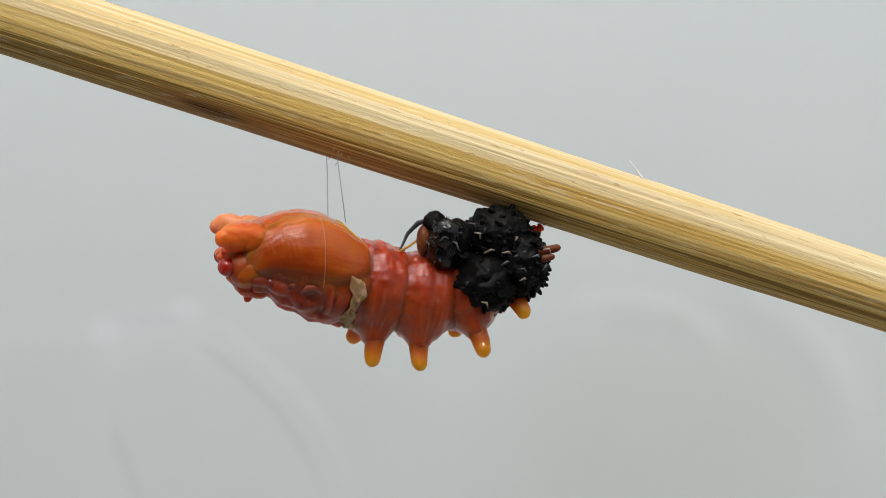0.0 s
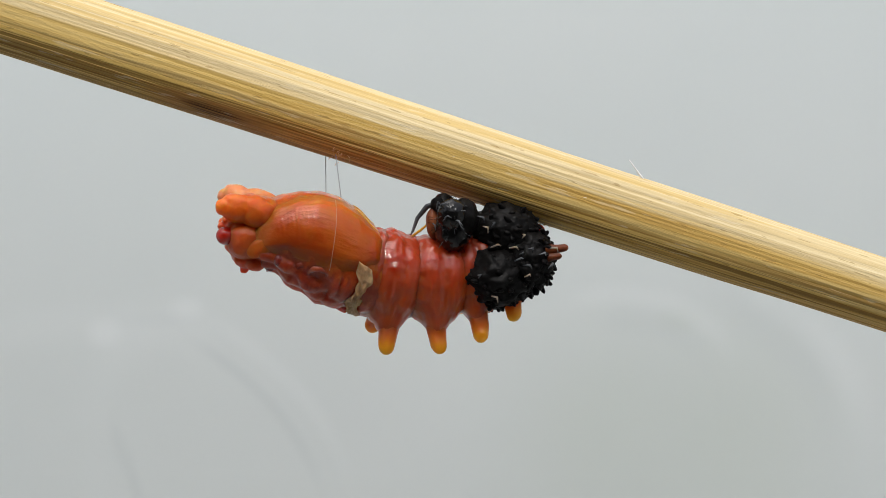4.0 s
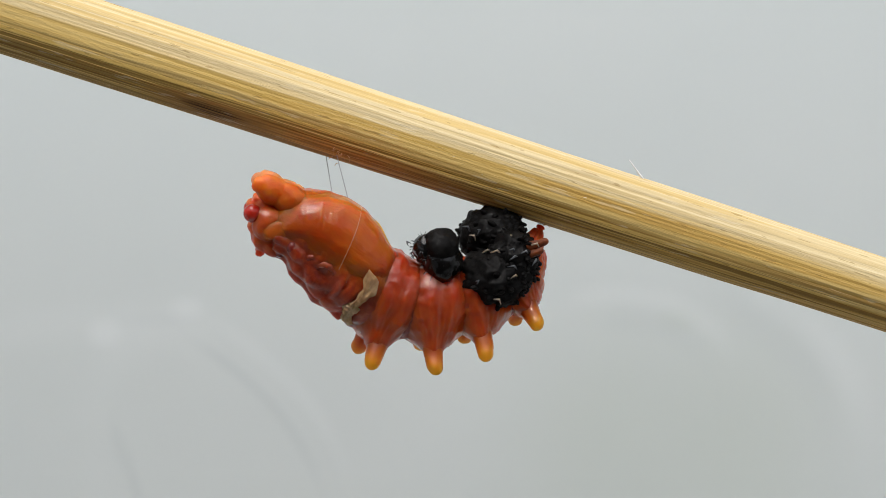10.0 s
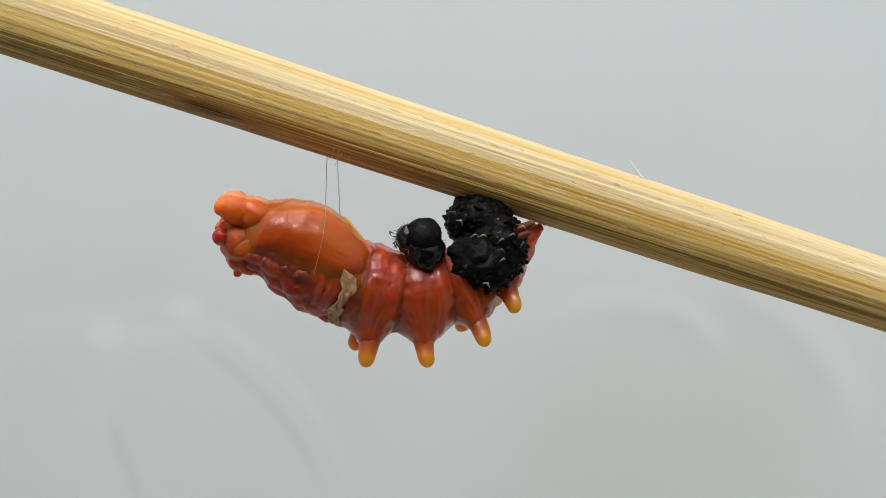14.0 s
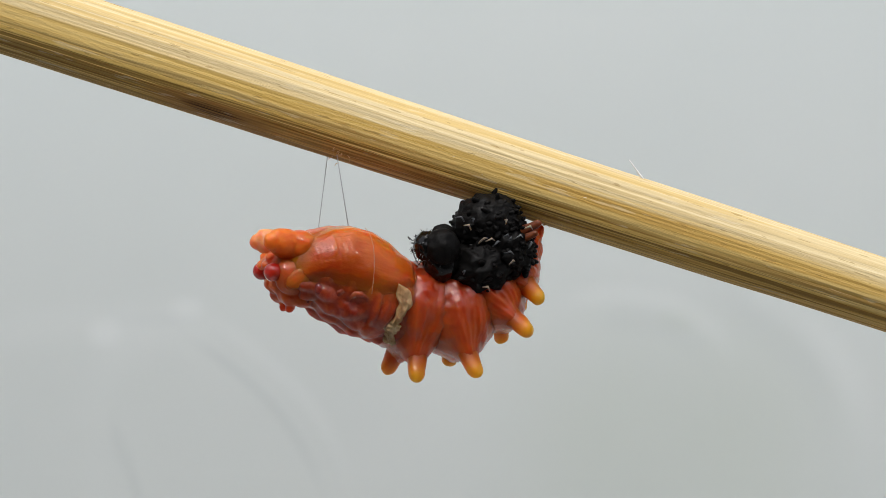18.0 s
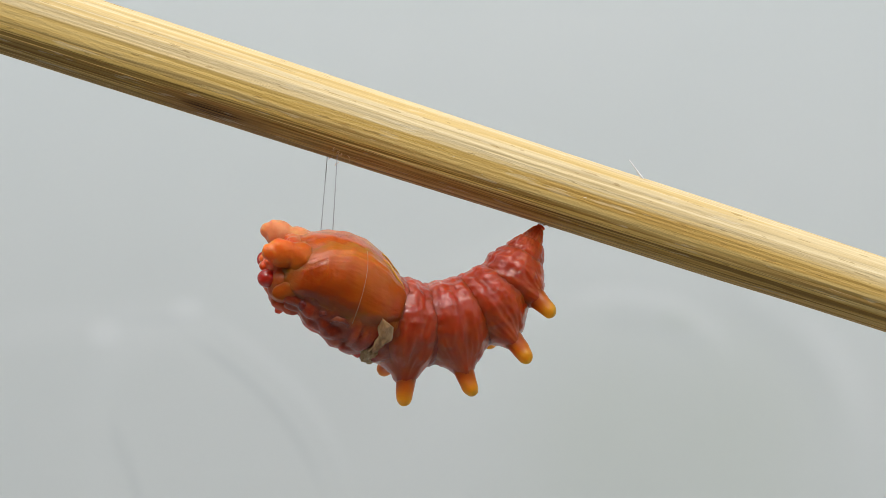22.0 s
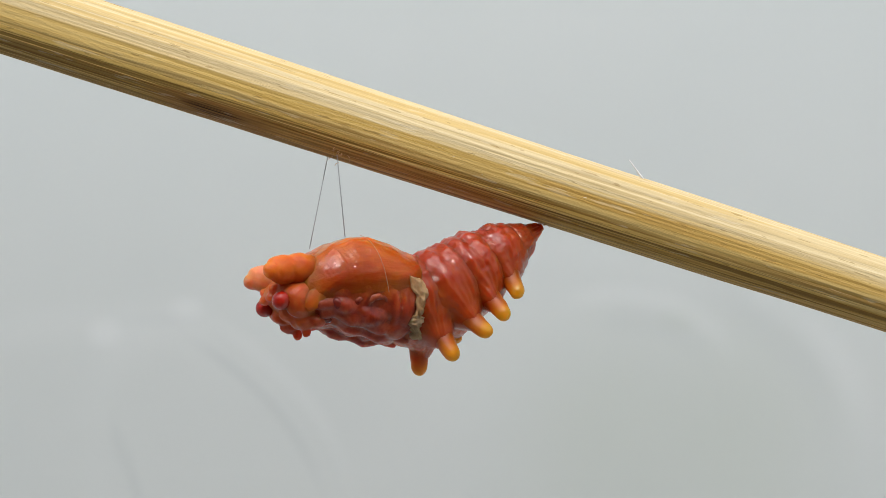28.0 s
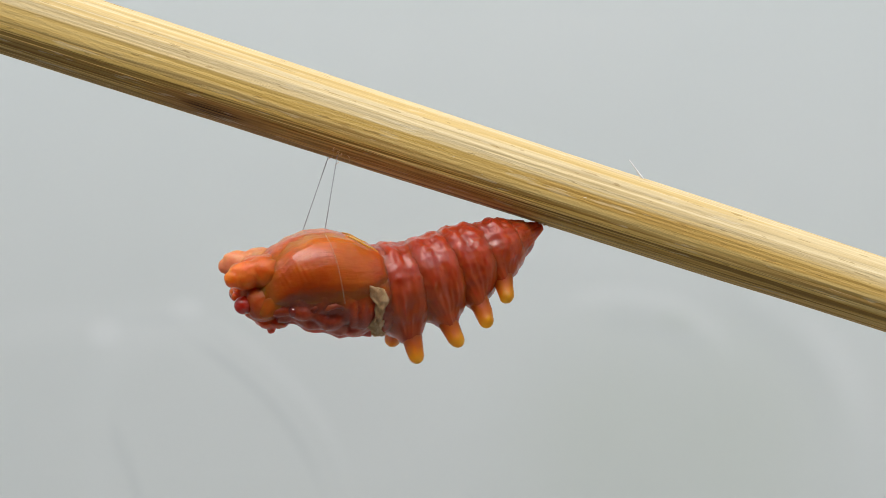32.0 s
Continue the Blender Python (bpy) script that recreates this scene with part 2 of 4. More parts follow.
def plastic():
    """Pale grey plastic sheet; scratches and soft reflections are painted on as arcs and patches."""
    m = material("pale_plastic", 0.55, spec=0.3)
    v = place(m)
    x, y, z = axes(m, v)
    cloud = grain(m, v, 18, 3)
    fine = grain(m, v, 900, 2)
    c = mix(m, span(m, cloud, 0.3, 0.7), (0.605, 0.645, 0.635), (0.625, 0.66, 0.65))
    c = mix(m, calc(m, 'MULTIPLY', fine, 0.04), c, (0.5, 0.5, 0.5))
    K = 1.7396 * U

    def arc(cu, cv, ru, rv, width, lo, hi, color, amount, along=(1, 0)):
        """A painted arc of scratch and reflection, part of an ellipse, kept where the way along lies between lo and
        hi.
        """
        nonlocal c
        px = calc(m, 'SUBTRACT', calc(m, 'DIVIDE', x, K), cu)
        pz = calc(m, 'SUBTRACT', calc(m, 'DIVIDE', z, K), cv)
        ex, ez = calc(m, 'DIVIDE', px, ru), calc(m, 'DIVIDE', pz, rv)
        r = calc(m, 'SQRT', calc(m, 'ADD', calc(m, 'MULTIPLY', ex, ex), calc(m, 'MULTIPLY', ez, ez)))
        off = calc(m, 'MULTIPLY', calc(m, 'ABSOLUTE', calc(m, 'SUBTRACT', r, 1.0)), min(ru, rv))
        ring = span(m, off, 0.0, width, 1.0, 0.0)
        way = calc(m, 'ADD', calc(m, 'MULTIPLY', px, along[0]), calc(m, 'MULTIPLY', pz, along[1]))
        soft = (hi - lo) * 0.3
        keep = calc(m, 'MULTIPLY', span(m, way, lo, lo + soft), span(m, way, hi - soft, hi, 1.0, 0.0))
        patchy = span(m, cloud, 0.25, 0.6, 0.4, 1.0)
        f = calc(m, 'MULTIPLY', calc(m, 'MULTIPLY', ring, keep), calc(m, 'MULTIPLY', patchy, amount))
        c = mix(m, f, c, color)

    def soft_patch(cu, cv, ru, rv, color, amount):
        """A soft cloudy mark, smear and reflection painted together."""
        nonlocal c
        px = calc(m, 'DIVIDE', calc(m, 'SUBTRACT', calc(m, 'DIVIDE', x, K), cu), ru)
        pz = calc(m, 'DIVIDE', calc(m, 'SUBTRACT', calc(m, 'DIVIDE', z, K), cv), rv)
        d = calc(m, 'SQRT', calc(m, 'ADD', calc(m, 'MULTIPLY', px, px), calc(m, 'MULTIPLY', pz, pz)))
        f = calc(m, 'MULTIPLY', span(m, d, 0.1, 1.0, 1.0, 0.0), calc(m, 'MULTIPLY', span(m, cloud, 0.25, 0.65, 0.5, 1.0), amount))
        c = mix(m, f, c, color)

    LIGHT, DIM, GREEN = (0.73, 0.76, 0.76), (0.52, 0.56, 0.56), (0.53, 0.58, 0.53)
    soft_patch(330, -340, 330, 330, GREEN, 0.55)
    soft_patch(560, -330, 220, 360, GREEN, 0.4)
    soft_patch(-599, -148, 46, 40, LIGHT, 0.6)
    soft_patch(-454, -106, 46, 34, LIGHT, 0.5)
    soft_patch(-510, -126, 110, 24, DIM, 0.25)
    soft_patch(-200, -260, 220, 190, DIM, 0.15)
    soft_patch(420, -122, 60, 40, GREEN, 0.4)
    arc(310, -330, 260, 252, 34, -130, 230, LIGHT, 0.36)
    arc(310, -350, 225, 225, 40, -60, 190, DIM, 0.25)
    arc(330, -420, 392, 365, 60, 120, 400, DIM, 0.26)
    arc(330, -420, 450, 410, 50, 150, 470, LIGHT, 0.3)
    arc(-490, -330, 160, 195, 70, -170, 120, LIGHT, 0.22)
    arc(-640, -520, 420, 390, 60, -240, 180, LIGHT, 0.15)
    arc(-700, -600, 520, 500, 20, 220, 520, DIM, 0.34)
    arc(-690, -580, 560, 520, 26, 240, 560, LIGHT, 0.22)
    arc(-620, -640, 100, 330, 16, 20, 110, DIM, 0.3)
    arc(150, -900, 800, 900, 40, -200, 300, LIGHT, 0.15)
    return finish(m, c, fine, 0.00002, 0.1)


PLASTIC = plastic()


def plain_wall(name, lo, hi):
    m = material(name, 0.6, spec=0.3)
    g = grain(m, place(m), 25, 4)
    return finish(m, mix(m, g, lo, hi), grain(m, place(m), 900, 2), 0.00002, 0.1)


WALL = plain_wall("wall_plastic", (0.62, 0.64, 0.645), (0.70, 0.715, 0.71))
# unseen floor, greyed so that it reflects less in the wet belly
FLOOR = plain_wall("floor_plastic", (0.3, 0.31, 0.31), (0.38, 0.39, 0.385))


# dark surface for the unseen front, added to keep pale reflections off the skin
def dark_front():
    m = material("added_dark_panel", 0.7, spec=0.2)
    g = grain(m, place(m), 20, 4)
    return finish(m, mix(m, g, (0.1, 0.098, 0.095), (0.15, 0.147, 0.142)), g, 0.0001, 0.1)


DIM = dark_front()


# ---- forms ----
def part(name, bm, mat, parent=None, label="", smooth=True):
    """Link a bmesh as one mesh object under a thing or a part."""
    bmesh.ops.recalc_face_normals(bm, faces=bm.faces)
    me = bpy.data.meshes.new(name)
    bm.to_mesh(me)
    bm.free()
    me.materials.append(mat)
    if smooth:
        me.polygons.foreach_set("use_smooth", [True] * len(me.polygons))
    ob = new(name, me)
    ob.parent = parent
    if label:
        ob["label"] = label
    return ob


def thing(name, where, label, category, group="", kind=""):
    ob = new(name)
    ob.empty_display_size = 0.002
    ob.matrix_basis = where
    return tagged(ob, label, category, group, kind)


def skin_over(bm, rings, ends=True):
    """Faces between closed rings of points."""
    rows = [[bm.verts.new(p) for p in ring] for ring in rings]
    n = len(rows[0])
    for a, b in zip(rows, rows[1:]):
        for i in range(n):
            bm.faces.new((a[i], a[(i + 1) % n], b[(i + 1) % n], b[i]))
    if ends:
        bm.faces.new(rows[0][::-1])
        bm.faces.new(rows[-1])
    return rows


def box_mesh(lo, hi, bevel=0.0):
    bm = bmesh.new()
    bmesh.ops.create_cube(bm, size=1)
    for v in bm.verts:
        v.co = Vector([lo[i] + (v.co[i] + 0.5) * (hi[i] - lo[i]) for i in range(3)])
    if bevel:
        bmesh.ops.bevel(bm, geom=bm.edges[:], offset=bevel, segments=2, affect='EDGES')
    return bm


def tube(points, radii, sides=10, bm=None, flat=1.0):
    """A bent tapered tube through points, both in U."""
    bm = bm or bmesh.new()
    pts = [Vector(p) for p in points]
    rings, up = [], None
    for i, p in enumerate(pts):
        d = (pts[min(i + 1, len(pts) - 1)] - pts[max(i - 1, 0)]).normalized()
        if up is None:
            up = d.orthogonal().normalized()
        up = (up - d * up.dot(d)).normalized()
        side = d.cross(up)
        r = radii[i] if isinstance(radii, (list, tuple)) else radii
        rings.append([(p + (up * math.cos(a) * flat + side * math.sin(a)) * r) * U
                      for a in (2 * math.pi * k / sides for k in range(sides))])
    skin_over(bm, rings)
    return bm


def finger(base, tip, r0, r1, sides=20, steps=16, wobble=1.2, seed=0.0, blunt=0.8):
    """A blunt tapered finger with a rounded end, lengthwise along its own z, from base to tip (in U)."""
    length = (Vector(tip) - Vector(base)).length
    rings = []
    for i in range(steps + 1):
        u = i / steps
        z = length * math.sin(u * math.pi / 2) if u > 0.5 else length * u * math.sin(math.pi / 4) * 2
        w = z / length
        r = r0 + (r1 - r0) * w ** 0.7
        if w > blunt:
            r *= math.sqrt(max(0.0, 1 - ((w - blunt) / (1 - blunt)) ** 2)) * 0.999 + 0.001
        ring = []
        for k in range(sides):
            a = 2 * math.pi * k / sides
            n = noise.noise(Vector((math.cos(a) * 1.5, math.sin(a) * 1.5, z * 0.06 + seed)))
            rr = r + n * wobble * min(1, r / 8)
            ring.append(Vector((rr * math.cos(a), rr * math.sin(a), z)) * U)
        rings.append(ring)
    bm = bmesh.new()
    skin_over(bm, rings)
    way = (Vector(tip) - Vector(base)).to_track_quat('Z', 'Y').to_matrix().to_4x4()
    return bm, Matrix.Translation(Vector(base) * U) @ way


def lump(center, radii, mat, name, parent, rough=0.08, freq=1.6, seed=0.0, level=3, turn=(0, 0, 0), label=""):
    """A rounded uneven lump with half sizes radii, in U."""
    bm = bmesh.new()
    bmesh.ops.create_icosphere(bm, subdivisions=level, radius=1)
    for v in bm.verts:
        n = noise.fractal(v.co * freq + Vector((seed, seed * 1.7, 0)), 1.0, 2.0, 3)
        v.co = Vector([c * r * U for c, r in zip(v.co * (1 + rough * n), radii)])
    ob = part(name, bm, mat, parent, label)
    ob.matrix_basis = Matrix.Translation(Vector(center) * U) @ pose(0, 0, 0, *turn)
    return ob


def blob(bm, center, radii, seed=0.0, rough=0.15, freq=1.6, turn=(0, 0, 0)):
    """Add an uneven lump to bm."""
    made = bmesh.ops.create_icosphere(bm, subdivisions=3, radius=1)["verts"]
    m = Matrix.Translation(Vector(center) * U) @ pose(0, 0, 0, *turn)
    for v in made:
        n = noise.fractal(v.co * freq + Vector((seed, seed * 1.7, 0)), 1.0, 2.0, 3)
        v.co = m @ Vector([c * r * U for c, r in zip(v.co * (1 + rough * n), radii)])


def fused(name, bm, mat, parent, voxel, rounds, label=""):
    """One soft skin over all the lumps in bm."""
    ob = part(name, bm, mat, parent, label)
    mod = ob.modifiers.new("skin", 'REMESH')
    mod.mode, mod.voxel_size, mod.use_smooth_shade = 'VOXEL', voxel * U, True
    mod = ob.modifiers.new("soften", 'SMOOTH')
    mod.factor, mod.iterations = 0.5, rounds
    made = bpy.data.meshes.new_from_object(ob.evaluated_get(bpy.context.evaluated_depsgraph_get()))
    ob.modifiers.clear()
    ob.data = made
    return ob


# ---- setting: pale plastic back wall in view; unseen sides, floor and front added ----
BX, BY0, BY1, BH, TH = 0.15, -0.16, 0.07, 0.2, 0.003
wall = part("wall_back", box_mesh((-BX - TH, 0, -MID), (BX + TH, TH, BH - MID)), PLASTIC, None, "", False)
wall.matrix_basis = pose(0, BY1, MID)
tagged(wall, "pale grey plastic back wall, scratches and reflections painted as faint arcs", "wall", kind="structure")
for name, lo, hi in (("wall_left", (-BX - TH, BY0, 0), (-BX, BY1, BH)), ("wall_right", (BX, BY0, 0), (BX + TH, BY1, BH)),
                     ("added_front_panel", (-BX - TH, BY0 - TH, 0), (BX + TH, BY0, BH))):
    tagged(part(name, box_mesh(lo, hi), DIM if name == "added_front_panel" else WALL, None, "", False), "unseen dark grey panel added in front to dim reflections" if name == "added_front_panel" else "pale grey plastic side of the box", "wall", kind="structure")
tagged(part("floor", box_mesh((-BX - TH, BY0 - TH, -TH), (BX + TH, BY1 + TH, 0)), FLOOR, None, "", False), "unseen grey plastic floor, kept dark to cut reflections", "floor", kind="structure")

# ---- the bamboo stick ----
STICK = pose(0, 0, MID + 170 * U, 0, 17.83, 0)


def stick_radius(x):
    return 67.4 - 0.0068 * x


def stick_mesh():
    rings = []
    n, m = 220, 320
    for i in range(m + 1):
        x = -1888 + 3776 * i / m
        x = max(-1885, min(1888, x))
        ring = []
        for k in range(n):
            a = 2 * math.pi * k / n
            c, s = math.cos(a), math.sin(a)
            r = stick_radius(x) / (abs(c) ** 2.25 + abs(s) ** 2.25) ** (1 / 2.25)
            groove = noise.fractal(Vector((c * 12, s * 12, x * 0.0012)), 1.0, 2.0, 3)
            wave = noise.noise(Vector((c * 1.2, s * 1.2, x * 0.003 + 7)))
            r += groove * 1.15 + wave * 1.2
            ring.append(Vector((x, r * c, r * s)) * U)
        rings.append(ring)
    bm = bmesh.new()
    skin_over(bm, rings)
    return bm


stick = thing("bamboo_stick", STICK, "pale split bamboo stick with dark fibres, wedged slanting in the box", "stick")
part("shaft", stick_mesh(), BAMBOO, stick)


def on_stick(u, v, out=0.0):
    """A place on the near face of the stick, by its way along and its height, in the stick's space."""
    r = stick_radius(u)
    return (u, -math.sqrt(max(0, (r + out) ** 2 - v * v)), v)


def fibre(u, v, way, length, r, bend, name="fibre", mat=WHITE_HAIR):
    p, d = Vector(on_stick(u, v, -1)), Vector(way).normalized()
    pts = [p + d * length * k / 6 + Vector(bend) * (k / 6) ** 2 for k in range(7)]
    return part(name, tube(pts, [r * (1 - 0.12 * k) for k in range(7)], 6), mat, stick)


rnd = random.Random(4)
fibre(349, 61, (-0.81, -0.05, 0.59), 40, 2.6, (-2, 0, 2), "loose_fibre")
for k in range(26):
    u, v = rnd.uniform(-880, 880), rnd.uniform(-50, 58)
    fibre(u, v, (rnd.choice((-1, 1)), -0.16, rnd.uniform(-0.2, 0.2)), rnd.uniform(6, 16), 0.55, (0, 0, rnd.uniform(-2, 2)), "splinter", WHITE_HAIR if k % 3 else TUFT)

# silk spun on the stick where the girdle and the tail are tied
TAIL = Vector(((957 - 784) * U, 0, MID + 39 * U))
pad = new("silk_pad")
pad.matrix_basis = STICK
tagged(pad, "small tuft of brown silk spun on the bamboo stick", "silk")
for k in range(22):
    u, v = -172 + rnd.gauss(0, 7), -58 + rnd.gauss(0, 5)
    p = Vector(on_stick(u, v, 0.4))
    q = p + Vector((rnd.gauss(0, 5), rnd.uniform(-3, 1), rnd.uniform(-16, 10)))
    part("silk_strand", tube([p, (p + q) / 2 + Vector((rnd.gauss(0, 2), -1.2, 0)), q], [0.7, 0.6, 0.4], 5), TUFT, pad)
anchor = new("silk_pad")
anchor.matrix_basis = STICK
tagged(anchor, "white silk pad under the bamboo stick at the tail", "silk")
for k in range(14):
    u = 209 + rnd.gauss(0, 5)
    p = Vector((u, rnd.gauss(0, 9), -stick_radius(u) + 1.5))
    q = p + Vector((rnd.gauss(0, 5), rnd.gauss(0, 4), rnd.uniform(-5, -1)))
    part("silk_strand", tube([p, (p + q) / 2 + Vector((0, 0, -1)), q], [0.6, 0.5, 0.35], 5), WHITE_HAIR if k % 2 else TUFT, anchor)

# ---- the chrysalis ----
chrysalis = thing("chrysalis", Matrix.Translation(TAIL), "wet orange-red butterfly chrysalis hanging by its tail under a bamboo stick", "chrysalis")
# its fore part: way along, top, bottom, half width
FORE = ((36, 56, -76, 72), (10, 62, -77, 80), (-20, 76, -75, 85), (-55, 91, -72, 88), (-88, 98, -68, 88), (-118, 96, -60, 85), (-148, 86, -53, 79),
        (-176, 72, -54, 72), (-196, 57, -52, 62), (-208, 36, -40, 46), (-213, 10, -16, 14))
HEAD = ((-176, 40, -54, 48), (-196, 42, -54, 50), (-212, 40, -48, 49), (-226, 32, -33, 46), (-238, 22, -22, 40), (-247, 12, -13, 30), (-253, 0, -6, 8))


def smooth_table(table, x):
    rows = sorted(table)
    if x <= rows[0][0]:
        return rows[0][1:]
    for a, b in zip(rows, rows[1:]):
        if x <= b[0]:
            f = (x - a[0]) / (b[0] - a[0])
            f = f * f * (3 - 2 * f) * 0.5 + f * 0.5
            return [p + (q - p) * f for p, q in zip(a[1:], b[1:])]
    return rows[-1][1:]


def fore_at(x, a, out=0.0, table=FORE):
    """A place on the fore part: a is the turn from the back (0) over the near flank (90) to the belly (180)."""
    top, low, half = smooth_table(table, x)
    mid, tall = (top + low) / 2, (top - low) / 2
    a = radians(a)
    c, s = math.cos(a), math.sin(a)
    k = (abs(c) ** 2.15 + abs(s) ** 2.15) ** (-1 / 2.15)
    return Vector((x, -(half * k + out) * s, mid + (tall * k + out) * c))


def fore_mesh(table, start, end, steps):
    rings = []
    for i in range(steps + 1):
        x = start + (end - start) * i / steps
        ring = []
        top, low, half = smooth_table(table, x)
        mid = Vector((x, 0, (top + low) / 2))
        for k in range(96):
            a = 360 * k / 96
            p = fore_at(x, a, 0.0, table)
            n = noise.fractal(p * 0.03, 1.0, 2.0, 4) * 3.0 + (abs(noise.noise(p * 0.07)) + abs(noise.noise(p * 0.16)) * 0.6) * 3.0 - 2
            under = max(0.0, -math.cos(radians(a)))
            n *= 0.45 + 0.55 * min(1, under * 2 + 0.1)
            n += under * 4 * math.sin(x * 0.16 + 2 * noise.noise(p * 0.02)) * (1 if -150 < x < 0 else 0.4)
            d = p - mid
            ring.append((p + d.normalized() * n * min(1, d.length / 40)) * U)
        rings.append(ring)
    bm = bmesh.new()
    skin_over(bm, rings)
    return bm


def thorax_mesh():
    """Trunk of the fore part with the folded legs along its belly."""
    bm = fore_mesh(FORE, 36, -213, 90)
    for side in (1, -1):
        for k, (x0, x1, a0, a1, r) in enumerate(((-190, -70, 120, 134, 12), (-176, -30, 136, 148, 14), (-164, -10, 154, 164, 13))):
            pts = [fore_at(x0 + (x1 - x0) * q / 11, a0 + (a1 - a0) * q / 11, -2 + 2.5 * math.sin(q * 1.7 + k)) for q in range(12)]
            tube([(p.x, p.y * side, p.z) for p in pts], [r * (0.5 + 0.5 * math.sin(math.pi * (q + 0.6) / 12.2)) * (1 + 0.12 * math.sin(q * 1.7 + k)) for q in range(12)], 14, bm)
        # upright pleats behind the looped legs
        for k, x in enumerate((-58, -44, -31)):
            arc = [fore_at(x + 6 * math.sin(q * 0.3 + k), 98 + 6.5 * q, -3 + 4 * math.sin(math.pi * (q + 0.5) / 9)) for q in range(9)]
            tube([(p.x, p.y * side, p.z) for p in arc], [2.5 + 4 * math.sin(math.pi * (q + 0.5) / 9) for q in range(9)], 10, bm)
        for k, (x, a, r) in enumerate(((-88, 136, 22), (-46, 148, 22), (-124, 148, 17))):
            p = fore_at(x, a, -8)
            blob(bm, (p.x, p.y * side, p.z), (r * 1.2, r, r * 0.9), k * 3 + side, 0.15, 1.7)
    return bm


def head_mesh():
    """Skull, brows, soft mouth lumps and the pointed chin."""
    bm = fore_mesh(HEAD, -176, -252, 40)
    for y in (-1, 1):
        blob(bm, (-206, 26 * y, 32), (34, 22, 18), 2.0 + y, 0.15, 1.3, (0, 8, -14 * y))
        blob(bm, (-246, 22 * y, 4), (9, 10, 7), 6.0 + y, 0.25)
        blob(bm, (-249, 16 * y, -10), (8, 9, 8), 3.0 + y, 0.2)
        blob(bm, (-206, 44 * y, -16), (30, 20, 30), 7.0 + y, 0.12, 1.3)
        blob(bm, (-213, 20 * y, -34), (22, 20, 16), 1.0 + y, 0.15, 1.5)
        blob(bm, (-199, 26 * y, -47), (20, 20, 15), 5.0 + y, 0.15, 1.5)
        blob(bm, (-191, 21 * y, -63), (8, 8, 10), 8.0 + y, 0.15, 1.5)
        blob(bm, (-180, 34 * y, -46), (18, 18, 14), 9.0 + y, 0.15, 1.5)
    blob(bm, (-206, 0, 40), (34, 36, 17), 4.0, 0.2, 1.8)
    return bm


fore = fused("thorax", thorax_mesh(), THORAX, chrysalis, 2.0, 8, "wrinkled orange thorax, dark red below")
head = fused("head", head_mesh(), HEAD_SKIN, chrysalis, 1.8, 6, "lumpy orange head")

WING_LOW = ((-206, 94), (-196, 110), (-175, 115), (-140, 111), (-100, 106), (-60, 100), (-30, 88), (-8, 71), (6, 56))
WING_TOP = ((-206, 60), (-190, 34), (-150, 14), (-110, 7), (-60, 6), (-20, 12), (6, 26))


def wing_mesh(side):
    bm = bmesh.new()
    nu, nv = 130, 84
    outer, inner = [], []
    for i in range(nu + 1):
        x = -206 + 212 * i / nu
        lo, hi = smooth_table(WING_TOP, x)[0], smooth_table(WING_LOW, x)[0]
        ro, ri = [], []
        for j in range(nv + 1):
            v = j / nv
            a = lo + (hi - lo) * v
            edge = max(0, min(1, 3 * v, 4.5 * (1 - v), (x + 206) / 40, (6 - x) / 16))
            edge = edge * edge * (3 - 2 * edge)
            lift = 6.0 * edge - 0.7
            # ribs that sweep back from the shoulder, fine wrinkles beside the knob, soft waves
            p = fore_at(x, a)
            bend = v * 11 + 0.0085 * (x + 206) * (1 - 0.5 * v) + 0.9 * noise.noise(p * 0.018)
            rib = 1 - abs(math.sin(bend * math.pi))
            front = max(0.0, min(1.0, (-40 - x) / 90)) * max(0.0, 1 - v * 1.05)
            lift += (0.12 + 1.0 * front * max(0.0, 1 - abs(v - 0.3) / 0.3)) * rib ** 3 * edge
            pleat = abs(noise.noise(Vector((p.x * 0.11 + p.z * 0.06, p.z * 0.03, 4.0 + side))))
            lift += (2.6 * pleat * math.exp(-((x + 158) / 30) ** 2 - ((v - 0.5) / 0.2) ** 2) + 1.6 * noise.fractal(p * 0.02, 1.0, 2.0, 4) + 0.5 * abs(noise.noise(Vector((p.x * 0.035, v * 30, side))))) * edge
            # two low ridges that run back to the yellow margin
            lift += 1.3 * math.exp(-((v - 0.2) / 0.03) ** 2) * edge + 1.0 * math.exp(-((v - 0.3 + 0.0005 * (x + 100)) / 0.025) ** 2) * edge
            for row, out in ((ro, lift), (ri, -5)):
                q = fore_at(x, a, out)
                row.append(bm.verts.new(Vector((q.x, q.y * side, q.z)) * U))
        outer.append(ro)
        inner.append(ri)
    for i in range(nu):
        for j in range(nv):
            bm.faces.new((outer[i][j], outer[i][j + 1], outer[i + 1][j + 1], outer[i + 1][j]))
            bm.faces.new((inner[i][j], inner[i + 1][j], inner[i + 1][j + 1], inner[i][j + 1]))
    for i in range(nu):
        for j in (0, nv):
            bm.faces.new((outer[i][j], outer[i + 1][j], inner[i + 1][j], inner[i][j]))
    for j in range(nv):
        for i in (0, nu):
            bm.faces.new((outer[i][j], outer[i][j + 1], inner[i][j + 1], inner[i][j]))
    return bm


